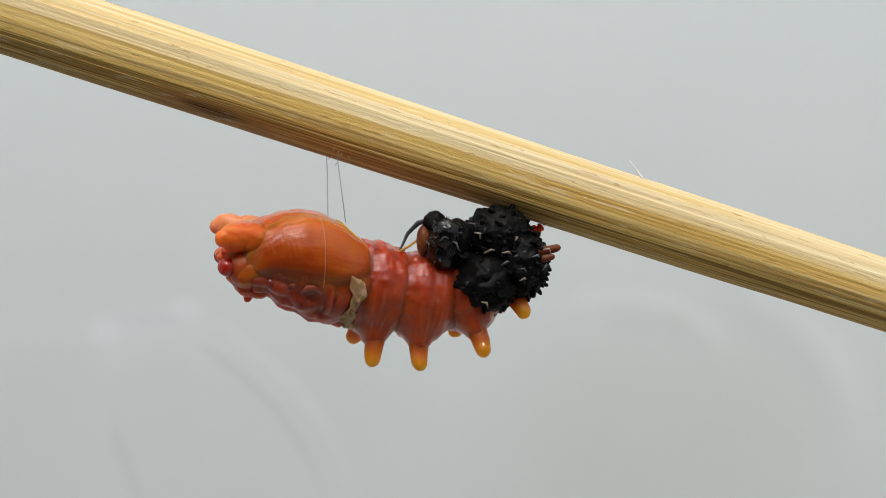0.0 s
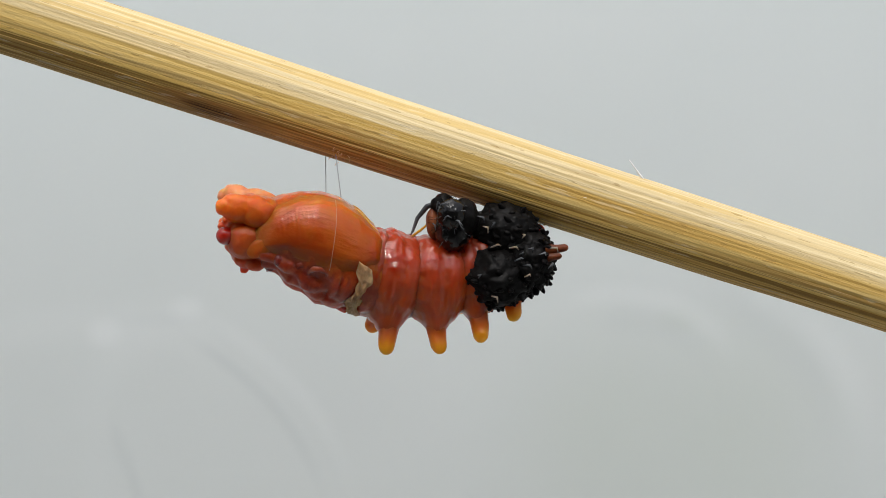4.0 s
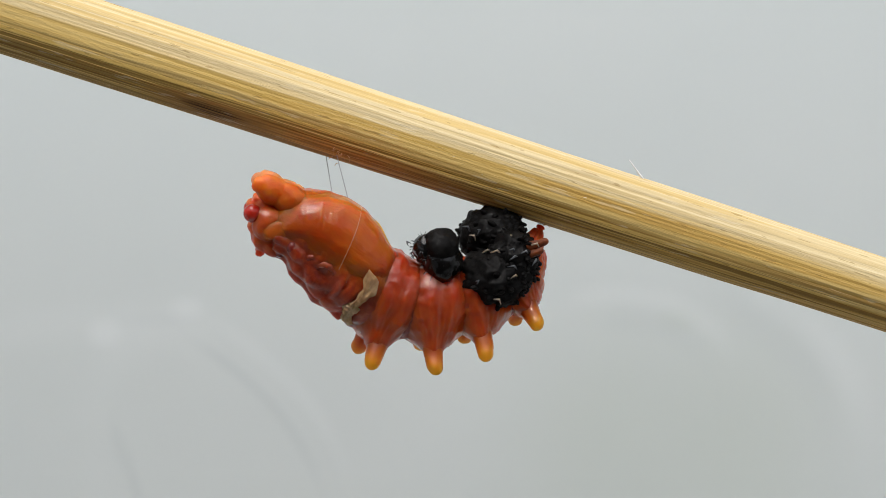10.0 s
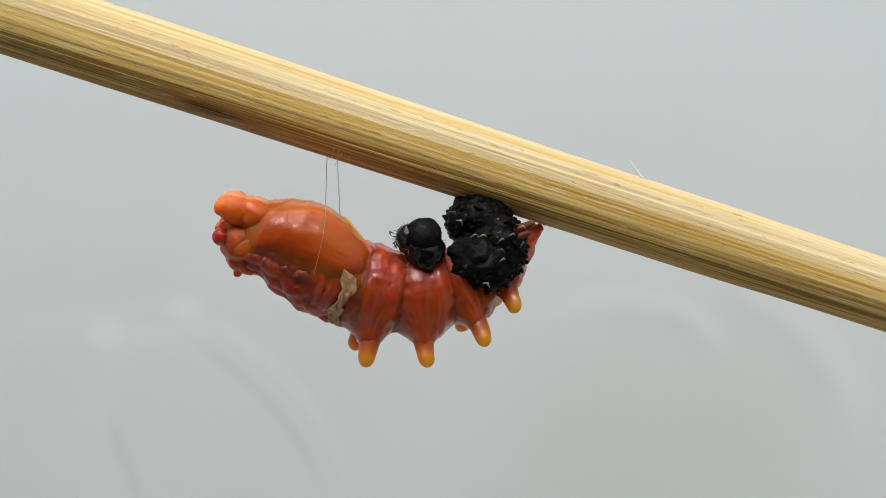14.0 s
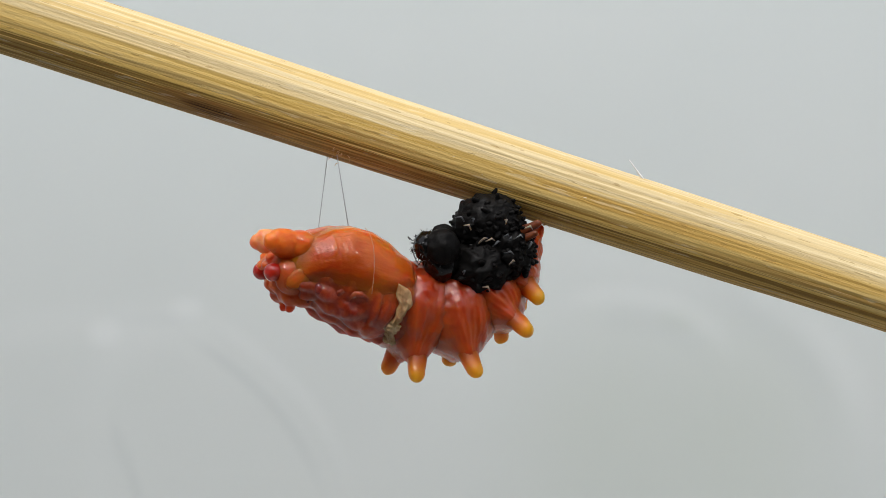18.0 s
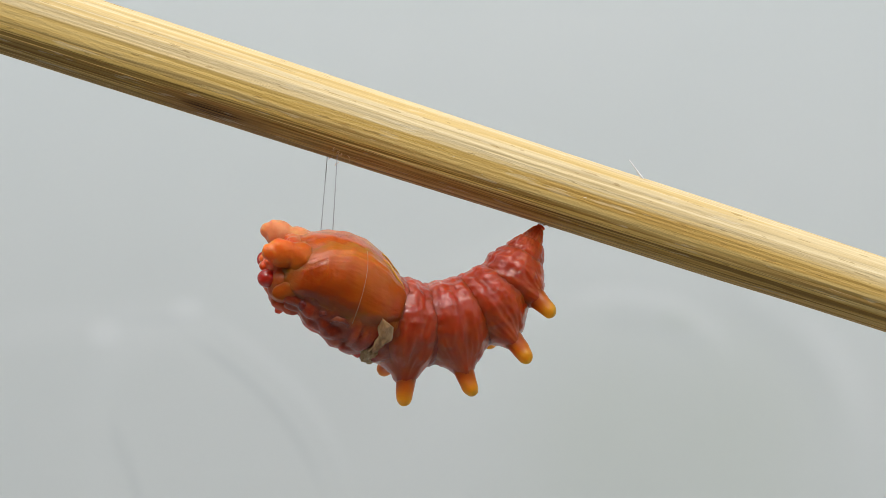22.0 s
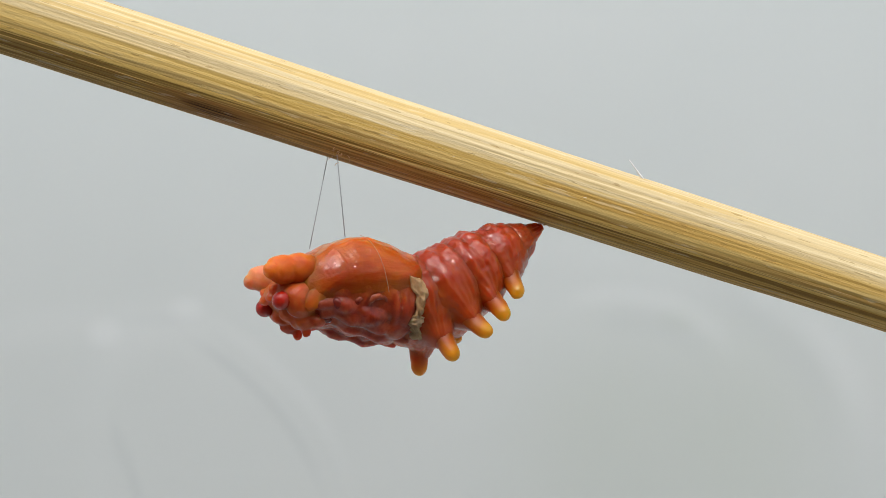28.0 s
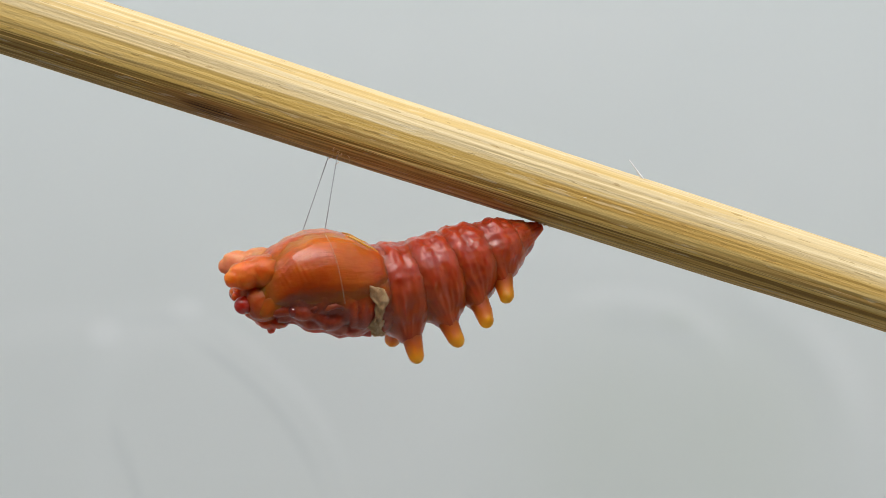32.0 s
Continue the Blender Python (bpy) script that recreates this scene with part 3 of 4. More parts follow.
HORN_LOBES = (((-190, 22, 42), (32, 30, 21)), ((-204, 38, 35), (34, 26, 27)), ((-236, 43, 31), (32, 21, 24)), ((-257, 51, 27), (16, 14, 14)))
for side in (1, -1):
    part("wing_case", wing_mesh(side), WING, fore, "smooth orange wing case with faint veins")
    y = -side
    # horns on the head, eyes, shoulder knobs
    bm = bmesh.new()
    for k, (p, r) in enumerate(HORN_LOBES):
        blob(bm, (p[0], p[1] * y, p[2]), r, k * 2.0 + side, 0.13, 1.8, (0, 6, -12 * y))
    fused("horn", bm, HORN if side > 0 else BACKLIT_HORN, head, 1.5, 10, "broad lobed translucent orange horn" if side > 0 else "far horn, coloured pinkish and paler for light through it")
    lump((-240, 42 * y, -18), (15, 15, 15), EYES, "eye", head, 0.02, 1.0, side, 4, label="dark red glossy eye")
    lump((-186, 62 * y, -15), (25, 8, 15), KNOB, "shoulder_knob", fore, 0.06, 1.4, 3 + side, 4, (0, -50, 8 * y), "pale oval orange knob at the shoulder")
    # yellow hind margin of the wing
    pts = [fore_at(-60 + 58 * q / 8, 8 + 15 * q / 8, 0.6) for q in range(9)]
    part("wing_margin", tube([(p.x, p.y * side, p.z) for p in pts], [0.5 + 1.6 * math.sin(math.pi * (q + 0.4) / 9) for q in range(9)], 8), YELLOW, fore, "yellow hind margin of the wing case")


def patch_mesh(side, a0=72, spread=78, x0=-17, slant=24, w0=5.0, top=10.0, seed=0.0):
    """A dried shred of membrane stuck round the waist."""
    bm = bmesh.new()
    outer, inner = [], []
    n, m = 48, 10
    for i in range(n + 1):
        u = i / n
        a = a0 + spread * u
        x = x0 + slant * u + 4 * math.sin(u * 7 + seed)
        w = w0 + 4 * noise.noise(Vector((u * 5, 3 + seed, side))) + top * math.exp(-((u - 0.12) / 0.24) ** 2)
        ro, ri = [], []
        for j in range(m + 1):
            v = j / m * 2 - 1
            xx = x + v * w + 3.5 * noise.noise(Vector((u * 9, v, 1)))
            out = 6.5 + 5 * noise.noise(Vector((u * 9, v * 1.5, 5 + seed))) + 4 * abs(noise.noise(Vector((u * 18, v * 2.5, 2))))
            for row, o in ((ro, out - 3 * v ** 4), (ri, -3)):
                q = fore_at(xx, a, o)
                row.append(bm.verts.new(Vector((q.x, q.y * side, q.z)) * U))
        outer.append(ro)
        inner.append(ri)
    for i in range(n):
        for j in range(m):
            bm.faces.new((outer[i][j], outer[i][j + 1], outer[i + 1][j + 1], outer[i + 1][j]))
            bm.faces.new((inner[i][j], inner[i + 1][j], inner[i + 1][j + 1], inner[i][j + 1]))
        for j in (0, m):
            bm.faces.new((outer[i][j], outer[i + 1][j], inner[i + 1][j], inner[i][j]))
    for j in range(m):
        for i in (0, n):
            bm.faces.new((outer[i][j], outer[i][j + 1], inner[i][j + 1], inner[i][j]))
    return bm


for side in (1, -1):
    # dark leg tips that show under the wing
    for k, (x, turn, r) in enumerate(((-150, 124, 10), (-136, 138, 9), (-162, 146, 8))):
        p = fore_at(x, turn, 0.5)
        lump((p.x, p.y * side, p.z), (r * 1.2, r, r * 0.9), BEAD, "leg_bud", fore, 0.1, 1.5, k, 3, (0, 30, 0), "dark red glossy leg bud")
    # folded legs that lie under the wing in soft loops
    for k, (x, turn, w, h, begin, turns, out) in enumerate(((-84, 122, 22, 13, 2.6, 3.0, -3.2), (-50, 121, 8, 16, 1.9, 2.8, -3.0), (-112, 124, 12, 8, 2.4, 2.8, -3.2), (-66, 145, 20, 8, 3.3, 2.6, -3.0))):
        loop = []
        for q in range(19):
            ang = begin + turns * q / 18
            sway = 1 + 0.22 * noise.noise(Vector((q * 0.35, k * 3.1, side)))
            loop.append(fore_at(x + w * sway * math.cos(ang) + 5 * math.sin(ang * 0.7), turn + h * sway * math.sin(ang), out + 1.5 * noise.noise(Vector((q * 0.4, 7.0, k)))))
        part("folded_leg", tube([(p.x, p.y * side, p.z) for p in loop], [1.0 + 4.6 * math.sin(math.pi * (q + 0.3) / 18.6) ** 0.7 for q in range(19)], 12), BELLY, fore, "folded glossy red leg")
    part("membrane", patch_mesh(side, 76, 74, -20, 14, 4.5, 11.0), PALE, fore, "dry beige shred of membrane")
    part("membrane", patch_mesh(side, 120, 32, -16, 10, 10.0, 2.0, 2.0), PALE, fore, "dry beige shred of membrane")

# abdomen: share of the way to the tail, radius before, radius behind, half length, tubercle tip
SEGMENTS = ((0.02, 76, 82, 40, None), (0.12, 82, 81, 54, (16, -69, -124)), (0.24, 71, 70, 40, None), (0.36, 81, 77, 52, (-7, -69, -120)), (0.465, 66, 61, 36, None),
            (0.57, 75, 64, 46, (-24, -70, -107)), (0.655, 53, 48, 32, None), (0.74, 61, 51, 38, (-30, -62, -84)), (0.85, 46, 28, 28, None), (0.935, 27, 9, 22, None))


def ring_mesh(r0, r1, half, seed, tip):
    rings = []
    n, m = 56, 160
    ta = math.atan2(-tip[1], tip[2]) if tip else 0
    back = 0.9 if seed < 5 else 0.97
    for i in range(n + 1):
        u = i / n * 2 - 1
        x = half * u
        r = r0 + (r1 - r0) * (u + 1) / 2
        r *= 1 - 0.26 * abs(u) ** 2.8
        r *= 1.0 + 0.022 * math.cos(u * 8.5 + 0.6 * seed)
        ring = []
        for k in range(m):
            a = 2 * math.pi * k / m
            c, s = math.cos(a), math.sin(a)
            p = Vector((x * 0.012, c * 1.6, s * 1.6)) + Vector((seed * 3.1, seed, 0))
            crease = abs(noise.noise(Vector((x * 0.06 + seed, c * 1.4, s * 1.4)))) * 1.0 + 0.4 * abs(noise.noise(Vector((x * 0.006 + seed, c * 6, s * 6))))
            n1 = noise.fractal(p * 2, 1.0, 2.0, 4)
            rr = r + 2.2 * n1 + 2.2 * crease * (r / 70)
            # knobbly back, folds that run towards the tubercles, and their flared bases
            rr += max(0, c) * 2.6 * abs(noise.noise(Vector((x * 0.05 + seed, c * 4, s * 4)))) + 1.2 * noise.noise(Vector((x * 0.13, c * 4, s * 4 + seed)))
            rr += max(0, c) ** 0.5 * 1.5 * noise.noise(Vector((x * 0.12 + seed, c * 8, s * 8)))
            if tip:
                for sd, grow in ((1, 0.34), (-1, 0.34 if seed < 2.5 else 0.12)):
                    da = math.atan2(math.sin(a - sd * ta), math.cos(a - sd * ta))
                    rr += grow * r * math.exp(-(da * r / 19) ** 2 - ((x - tip[0] * 0.8) / 18) ** 2) + 0.08 * r * math.exp(-(da / 0.6) ** 2 - ((x - tip[0] * 0.7) / 32) ** 2)
                    # pleats that gather towards the tubercle
                    fan = (x - tip[0] * 0.6) / (0.35 + abs(da)) * 0.3 + 1.8 * noise.noise(Vector((x * 0.02, c * 2, s * 2 + seed)))
                    rr += 0.012 * r * math.exp(-((abs(da) - 0.45) / 0.7) ** 2) * (1 - 2 * abs(math.sin(fan))) * (1 - 0.5 * abs(u))
            ring.append(Vector((x, -rr * s * 0.97, rr * c * (back if c > 0 else 1.0))) * U)
        rings.append(ring)
    bm = bmesh.new()
    skin_over(bm, rings)
    return bm


def tubercle_mesh(base, tip, r, seed):
    """A soft finger that flares into the body at its root, lengthwise along its own z."""
    length = (Vector(tip) - Vector(base)).length
    rows = []
    for i in range(33):
        w = math.sin(i / 32 * math.pi / 2)
        rr = r * (1 + 0.4 * math.exp(-(w / 0.55) ** 2) - 0.1 * w)
        if w > 0.78:
            rr *= math.sqrt(max(0.0, 1 - ((w - 0.78) / 0.22) ** 2)) * 0.999 + 0.001
        row = []
        for q in range(28):
            a = 2 * math.pi * q / 28
            wave = 0.9 * noise.noise(Vector((math.cos(a) * 1.5, math.sin(a) * 1.5, w * 5 + seed))) - 0.3 * abs(math.sin(w * 11 + seed + 0.6 * math.sin(a)))
            row.append(Vector(((rr + wave * min(1, rr / 8)) * math.cos(a) + 2.5 * math.sin(w * 2.6 + seed), (rr * 0.92 + wave * min(1, rr / 8)) * math.sin(a), (w - 1) * length)) * U)
        rows.append(row)
    bm = bmesh.new()
    skin_over(bm, rows)
    way = (Vector(tip) - Vector(base)).to_track_quat('Z', 'Y').to_matrix().to_4x4()
    return bm, Matrix.Translation(Vector(tip) * U) @ way


rings = []
for k, (s, r0, r1, half, tip) in enumerate(SEGMENTS):
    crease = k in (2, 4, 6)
    ob = part("crease_ring" if crease else "segment", ring_mesh(r0, r1, half, k + 1.0, tip), CREASE_SHADE if crease else BODY, chrysalis, "abdomen skin in the crease, coloured dark for its shade" if crease else "creased red-brown abdomen ring")
    rings.append((s, ob))
    if tip:
        for side in (1, -1):
            far, low = (1.0, 1.0) if side > 0 or k == 1 else (0.88, 0.74)
            bm, m = tubercle_mesh((tip[0] * 0.6, tip[1] * side * 0.45, tip[2] * 0.45), (tip[0] - (10 if side < 0 else 0), tip[1] * side * far, tip[2] * low), 15.6 - 0.25 * k, k + side)
            part("tubercle", bm, PROLEG, ob, "translucent yellow-orange tubercle").matrix_basis = m


def tail_mesh():
    rows = []
    for i in range(19):
        u = i / 18
        x = -26 + 29 * u
        r = 9 * (1 - u) ** 0.8 + 3.5 + (3 if 0.8 < u < 0.95 else 0)
        rows.append([Vector((x, r * math.cos(a) * (1 + 0.1 * math.sin(5 * a)), r * math.sin(a) * (1 + 0.12 * math.sin(4 * a + 6 * u)))) * U
                     for a in (2 * math.pi * k / 26 for k in range(26))])
    bm = bmesh.new()
    skin_over(bm, rows)
    return bm


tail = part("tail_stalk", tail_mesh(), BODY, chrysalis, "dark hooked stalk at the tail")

# ---- silk girdle: two threads from the stick, and the strand that lies on the near flank ----
girdle = thing("silk_girdle", Matrix.Translation(TAIL), "fine silk girdle threads slung from the bamboo stick", "silk thread")
threads = []
for r, long in ((0.8, 205), (0.85, 205)):
    threads.append(part("thread", tube([(0, 0, 0), (0, 0, -60), (0, 0, -long)], r, 6), SILK, girdle))

# where the threads meet the back: seconds, way along, height
GIRDLE_FAR = ((0, -370, 25), (1, -363, 37), (2, -367, 32), (3, -377, 28), (6, -358, 83), (7, -361, 96), (8, -353, 64), (9, -354, 68), (10, -363, 64), (11, -364, 68), (12, -368, 54), (13, -371, 41), (14, -375, 30), (16.5, -375, 35), (17, -364, 8), (17.5, -368, 10), (18, -387, 1), (18.5, -366, 8), (19, -389, -19), (19.5, -378, -4), (20, -354, -12), (20.5, -385, 6), (21, -354, 6), (21.5, -346, 1), (22, -384, -19), (22.5, -379, -4), (23, -378, -12), (24, -373, -19), (25, -395, -28), (25.5, -378, 20), (27.5, -374, 15), (28, -402, -31), (29, -406, -9), (30, -393, -14), (31, -399, -24), (32, -416, -7))
GIRDLE_NEAR = ((0, -337, 14), (1, -334, 33), (2, -334, 21), (3, -345, 10), (6, -322, 67), (7, -327, 86), (8, -329, 52), (9, -321, 52), (10, -331, 46), (11, -336, 48), (12, -336, 36), (13, -336, 27), (14, -346, 19), (16.5, -339, 24), (17, -327, 8), (18, -332, 5), (19, -331, -5), (20, -334, -12), (21, -348, 5), (22, -360, -24), (23, -352, 0), (24, -354, -24), (25, -340, -29), (25.5, -367, 17), (27.5, -358, 10), (28, -338, -10), (29, -374, -5), (30, -370, -14), (31, -350, -10), (32, -372, 0))
# the strand of the girdle that lies over the near flank
flank_strand = part("flank_strand", tube([fore_at(-99 + 26 * q / 16, 24 + 78 * q / 16, 6.5) for q in range(17)], 0.5, 6), FLANK_SILK, girdle, "pale silk strand lying on the flank")

# ---- the slough: the caterpillar's black skin, pushed back in folds ----
slough_thing = thing("shed_skin", Matrix.Translation(TAIL), "crumpled black caterpillar skin with fleshy spikes, pushed off the chrysalis", "shed skin")


def spike_mesh(length, r):
    bm, m = finger((0, 0, 0), (0, 0, length), r, r * 0.9, 10, 9, 2.5, length, 0.6)
    for v in bm.verts:
        v.co.y *= 0.62
        v.co.x += 3 * U * math.sin(v.co.z / U * 0.2 + length)
    return bm


def spikes(parent, radii, count, seed):
    g = random.Random(seed)
    kinds = [part("spike", spike_mesh(L, r), BLACK, parent) for L, r in ((12, 8.0), (15, 7.6), (19, 7.2))]
    for k in range(count):
        base = kinds[k % 3]
        ob = base if k < 3 else new("spike", base.data)
        ob.parent = parent
        z = 1 - 2 * (k + 0.5) / count
        a = k * 2.39996 + g.uniform(-0.3, 0.3)
        d = Vector((math.sqrt(1 - z * z) * math.cos(a), math.sqrt(1 - z * z) * math.sin(a), z))
        p = Vector([c * q * 0.86 for c, q in zip(d, radii)])
        lean = (d * 0.26 + Vector((g.gauss(0.34, 0.4), g.gauss(0, 0.3), g.gauss(-0.3, 0.4)))).normalized()
        ob.matrix_basis = Matrix.Translation(p * U) @ lean.to_track_quat('Z', 'Y').to_matrix().to_4x4()


def fold(name, radii, seed, count, along):
    bm = bmesh.new()
    bmesh.ops.create_icosphere(bm, subdivisions=5, radius=1)
    for v in bm.verts:
        w = v.co.dot(Vector(along)) * 11 + 2.5 * noise.noise(v.co * 1.6 + Vector((seed, 0, 0)))
        n = noise.fractal(v.co * 3 + Vector((seed, 0, 0)), 1.0, 2.0, 4)
        k = 1 + 0.03 * math.sin(w) + 0.07 * n + 0.1 * abs(noise.noise(v.co * 6.5 + Vector((seed, 3, 0))))
        v.co = Vector([c * r * k * U for c, r in zip(v.co, radii)])
    ob = part(name, bm, BLACK, slough_thing, "crumpled black skin fold")
    spikes(ob, radii, count, seed)
    return ob


fold_top = fold("skin_fold", (58, 54, 50), 1, 300, (1, 0.2, 0.3))
fold_low = fold("skin_fold", (62, 74, 53), 5, 300, (0.8, 0.1, -0.6))
fold_end = fold("skin_fold", (44, 62, 57), 9, 280, (0.2, 0.1, 1))
bm, m = finger((24, -40, 26), (58, -50, 38), 9, 6)
part("brown_spike", bm, BROWN, fold_end, "brown fleshy spike").matrix_basis = m
bm, m = finger((24, -44, 12), (50, -52, 22), 8, 5)
part("brown_spike", bm, BROWN, fold_end).matrix_basis = m
g2 = random.Random(21)
for host, n in ((fold_top, 6), (fold_low, 3), (fold_end, 7)):
    for k in range(n):
        p = Vector((g2.uniform(-42, 42), -66 - g2.uniform(0, 8), g2.uniform(-35, 35)))
        q = p + Vector((g2.uniform(-16, 16), -5, g2.uniform(-14, 14)))
        part("pale_shred", tube([p, (p + q) / 2 + Vector((3, -6, 4)), q], [1.2, 2.0, 0.8], 7), CREAM if k % 2 else GREY, host, "pale curled shred")

capsule = lump((0, 0, 0), (31, 34, 40), SHINY, "head_capsule", slough_thing, 0.1, 3.0, 3.0, 4, label="glossy black head capsule")
lump((22, -4, 16), (24, 30, 32), BLACK, "collar", capsule, 0.1, 2.6, 4.0, 4)
lump((4, -27, 20), (24, 22, 26), SHINY, "jaw", capsule, 0.12, 3.0, 7.0, 4)
lump((-16, 10, 42), (20, 24, 18), BLACK, "mouth", capsule, 0.2, 2.2, 5.0)
lump((-34, 8, 10), (13, 20, 28), BROWN, "cheek", capsule, 0.05, 1.5, 6.0)
hook = [(-22, 6, 46), (-44, 8, 40), (-62, 10, 22), (-72, 10, 0), (-76, 10, -6)]
part("hooked_lining", tube(hook, [6, 5.5, 4, 2.4, 1.0], 8, flat=0.6), GREY, capsule, "grey hooked lining")
for k in range(110):
    a, q = g2.uniform(0, 6.28), g2.uniform(0.2, 1.7)
    d = Vector((math.sin(q) * math.cos(a), -math.cos(q), math.sin(q) * math.sin(a)))
    p = Vector((4 + d.x * 22, -27 + d.y * 20, 20 + d.z * 24)) if k < 50 else Vector((d.x * 29, d.y * 32, d.z * 38))
    part("bristle", tube([p, p + d * 5, p + d * 9 + Vector((0, 0, -2))], [0.55, 0.45, 0.25], 5), GREY if k % 3 == 0 else BLACK, capsule)
for k, (p, d) in enumerate((((-8, -46, 8), (10, -4, 8)), ((6, -52, 30), (-12, -3, 6)), ((-20, -34, 30), (4, -6, 12)), ((14, -48, 8), (8, -3, -10)), ((-26, -20, -4), (-3, -5, 12)))):
    p, d = Vector(p), Vector(d)
    part("pale_shred", tube([p, p + d * 0.5 + Vector((2, -4, 3)), p + d, p + d * 1.2 + Vector((3, 2, -5))], [0.8, 1.4, 1.2, 0.6], 7), GREY, capsule, "grey curled shred")
part("orange_strand", tube([(-38, 12, 16), (-58, 14, 2), (-82, 16, -12), (-112, 18, -18)], [1.8, 2.2, 2.4, 2.0], 7), YELLOW, capsule, "orange connecting strand")
for k in range(90):
    a, b = g2.uniform(0, 6.28), g2.uniform(0.1, 1.9)
    d = Vector((math.sin(b) * math.cos(a), math.sin(b) * math.sin(a), math.cos(b)))
    p = Vector((d.x * 30 - 6, d.y * 33, d.z * 38 + 10))
    part("bristle", tube([p, p + d * 5, p + d * 9 + Vector((0, 0, -2))], [0.55, 0.45, 0.25], 5), BLACK, capsule)


# ---- movement ----
POSTURES, SLOUGH = [], []


def posture(t, waist, middle, turns, pace, tuck):
    """waist, middle: from the tail, in U; turns: slope, swing towards the viewer, roll before, roll behind; pace: how the rings close up;
    tuck: how far the head is drawn in."""
    POSTURES.append((t, waist, middle, turns, pace, tuck))


def slough(t, head, bundle):
    SLOUGH.append((t, head, bundle))


def body_frame(place_at, slope, swing, roll):
    t, p, r = radians(slope), radians(swing), radians(roll)
    x = Vector((math.cos(t) * math.cos(p), math.sin(p), -math.sin(t) * math.cos(p)))
    z = Vector((math.sin(t), 0, math.cos(t)))
    y = z.cross(x).normalized()
    z = x.cross(y)
    y, z = y * math.cos(r) - z * math.sin(r), z * math.cos(r) + y * math.sin(r)
    m = Matrix((x, y, z)).transposed().to_4x4()
    m.translation = Vector(place_at) * U
    return m


def spine(waist, middle, slope):
    """Points from the waist over the middle to the tail, with their share of the whole way."""
    b, mid, end = Vector((waist[0], waist[2])), Vector(middle), Vector((0, 0))
    d1, d2 = (mid - b).length, (end - mid).length
    t0 = Vector((math.cos(radians(slope)), -math.sin(radians(slope)))) * d1
    tm = (end - b) / (d1 + d2)
    t1 = end - mid
    pts = []
    for p, m0, q, m1 in ((b, t0, mid, tm * d1), (mid, tm * d2, end, t1)):
        for i in range(31):
            u = i / 30
            pts.append((2 * u**3 - 3 * u**2 + 1) * p + (u**3 - 2 * u**2 + u) * m0 + (3 * u**2 - 2 * u**3) * q + (u**3 - u**2) * m1)
    way = [0.0]
    for p, q in zip(pts, pts[1:]):
        way.append(way[-1] + (q - p).length)
    return pts, [w / way[-1] for w in way]


def along(pts, way, s):
    for i in range(len(way) - 1):
        if s <= way[i + 1] and way[i + 1] > way[i]:
            f = (s - way[i]) / (way[i + 1] - way[i])
            return pts[i] + (pts[i + 1] - pts[i]) * f
    return pts[-1]


def ring_pose(post, s):
    t, waist, middle, (slope, swing, roll, roll_end), pace, _ = post
    pts, way = spine(waist, middle, slope)
    s = s ** pace
    p = along(pts, way, s)
    d = along(pts, way, min(1, s + 0.06)) - along(pts, way, max(0, s - 0.06))
    ang = math.degrees(math.atan2(-d.y, d.x))
    return body_frame((p.x, waist[1] * (1 - s), p.y), ang, swing * (1 - 0.5 * s), roll + (roll_end - roll) * s)


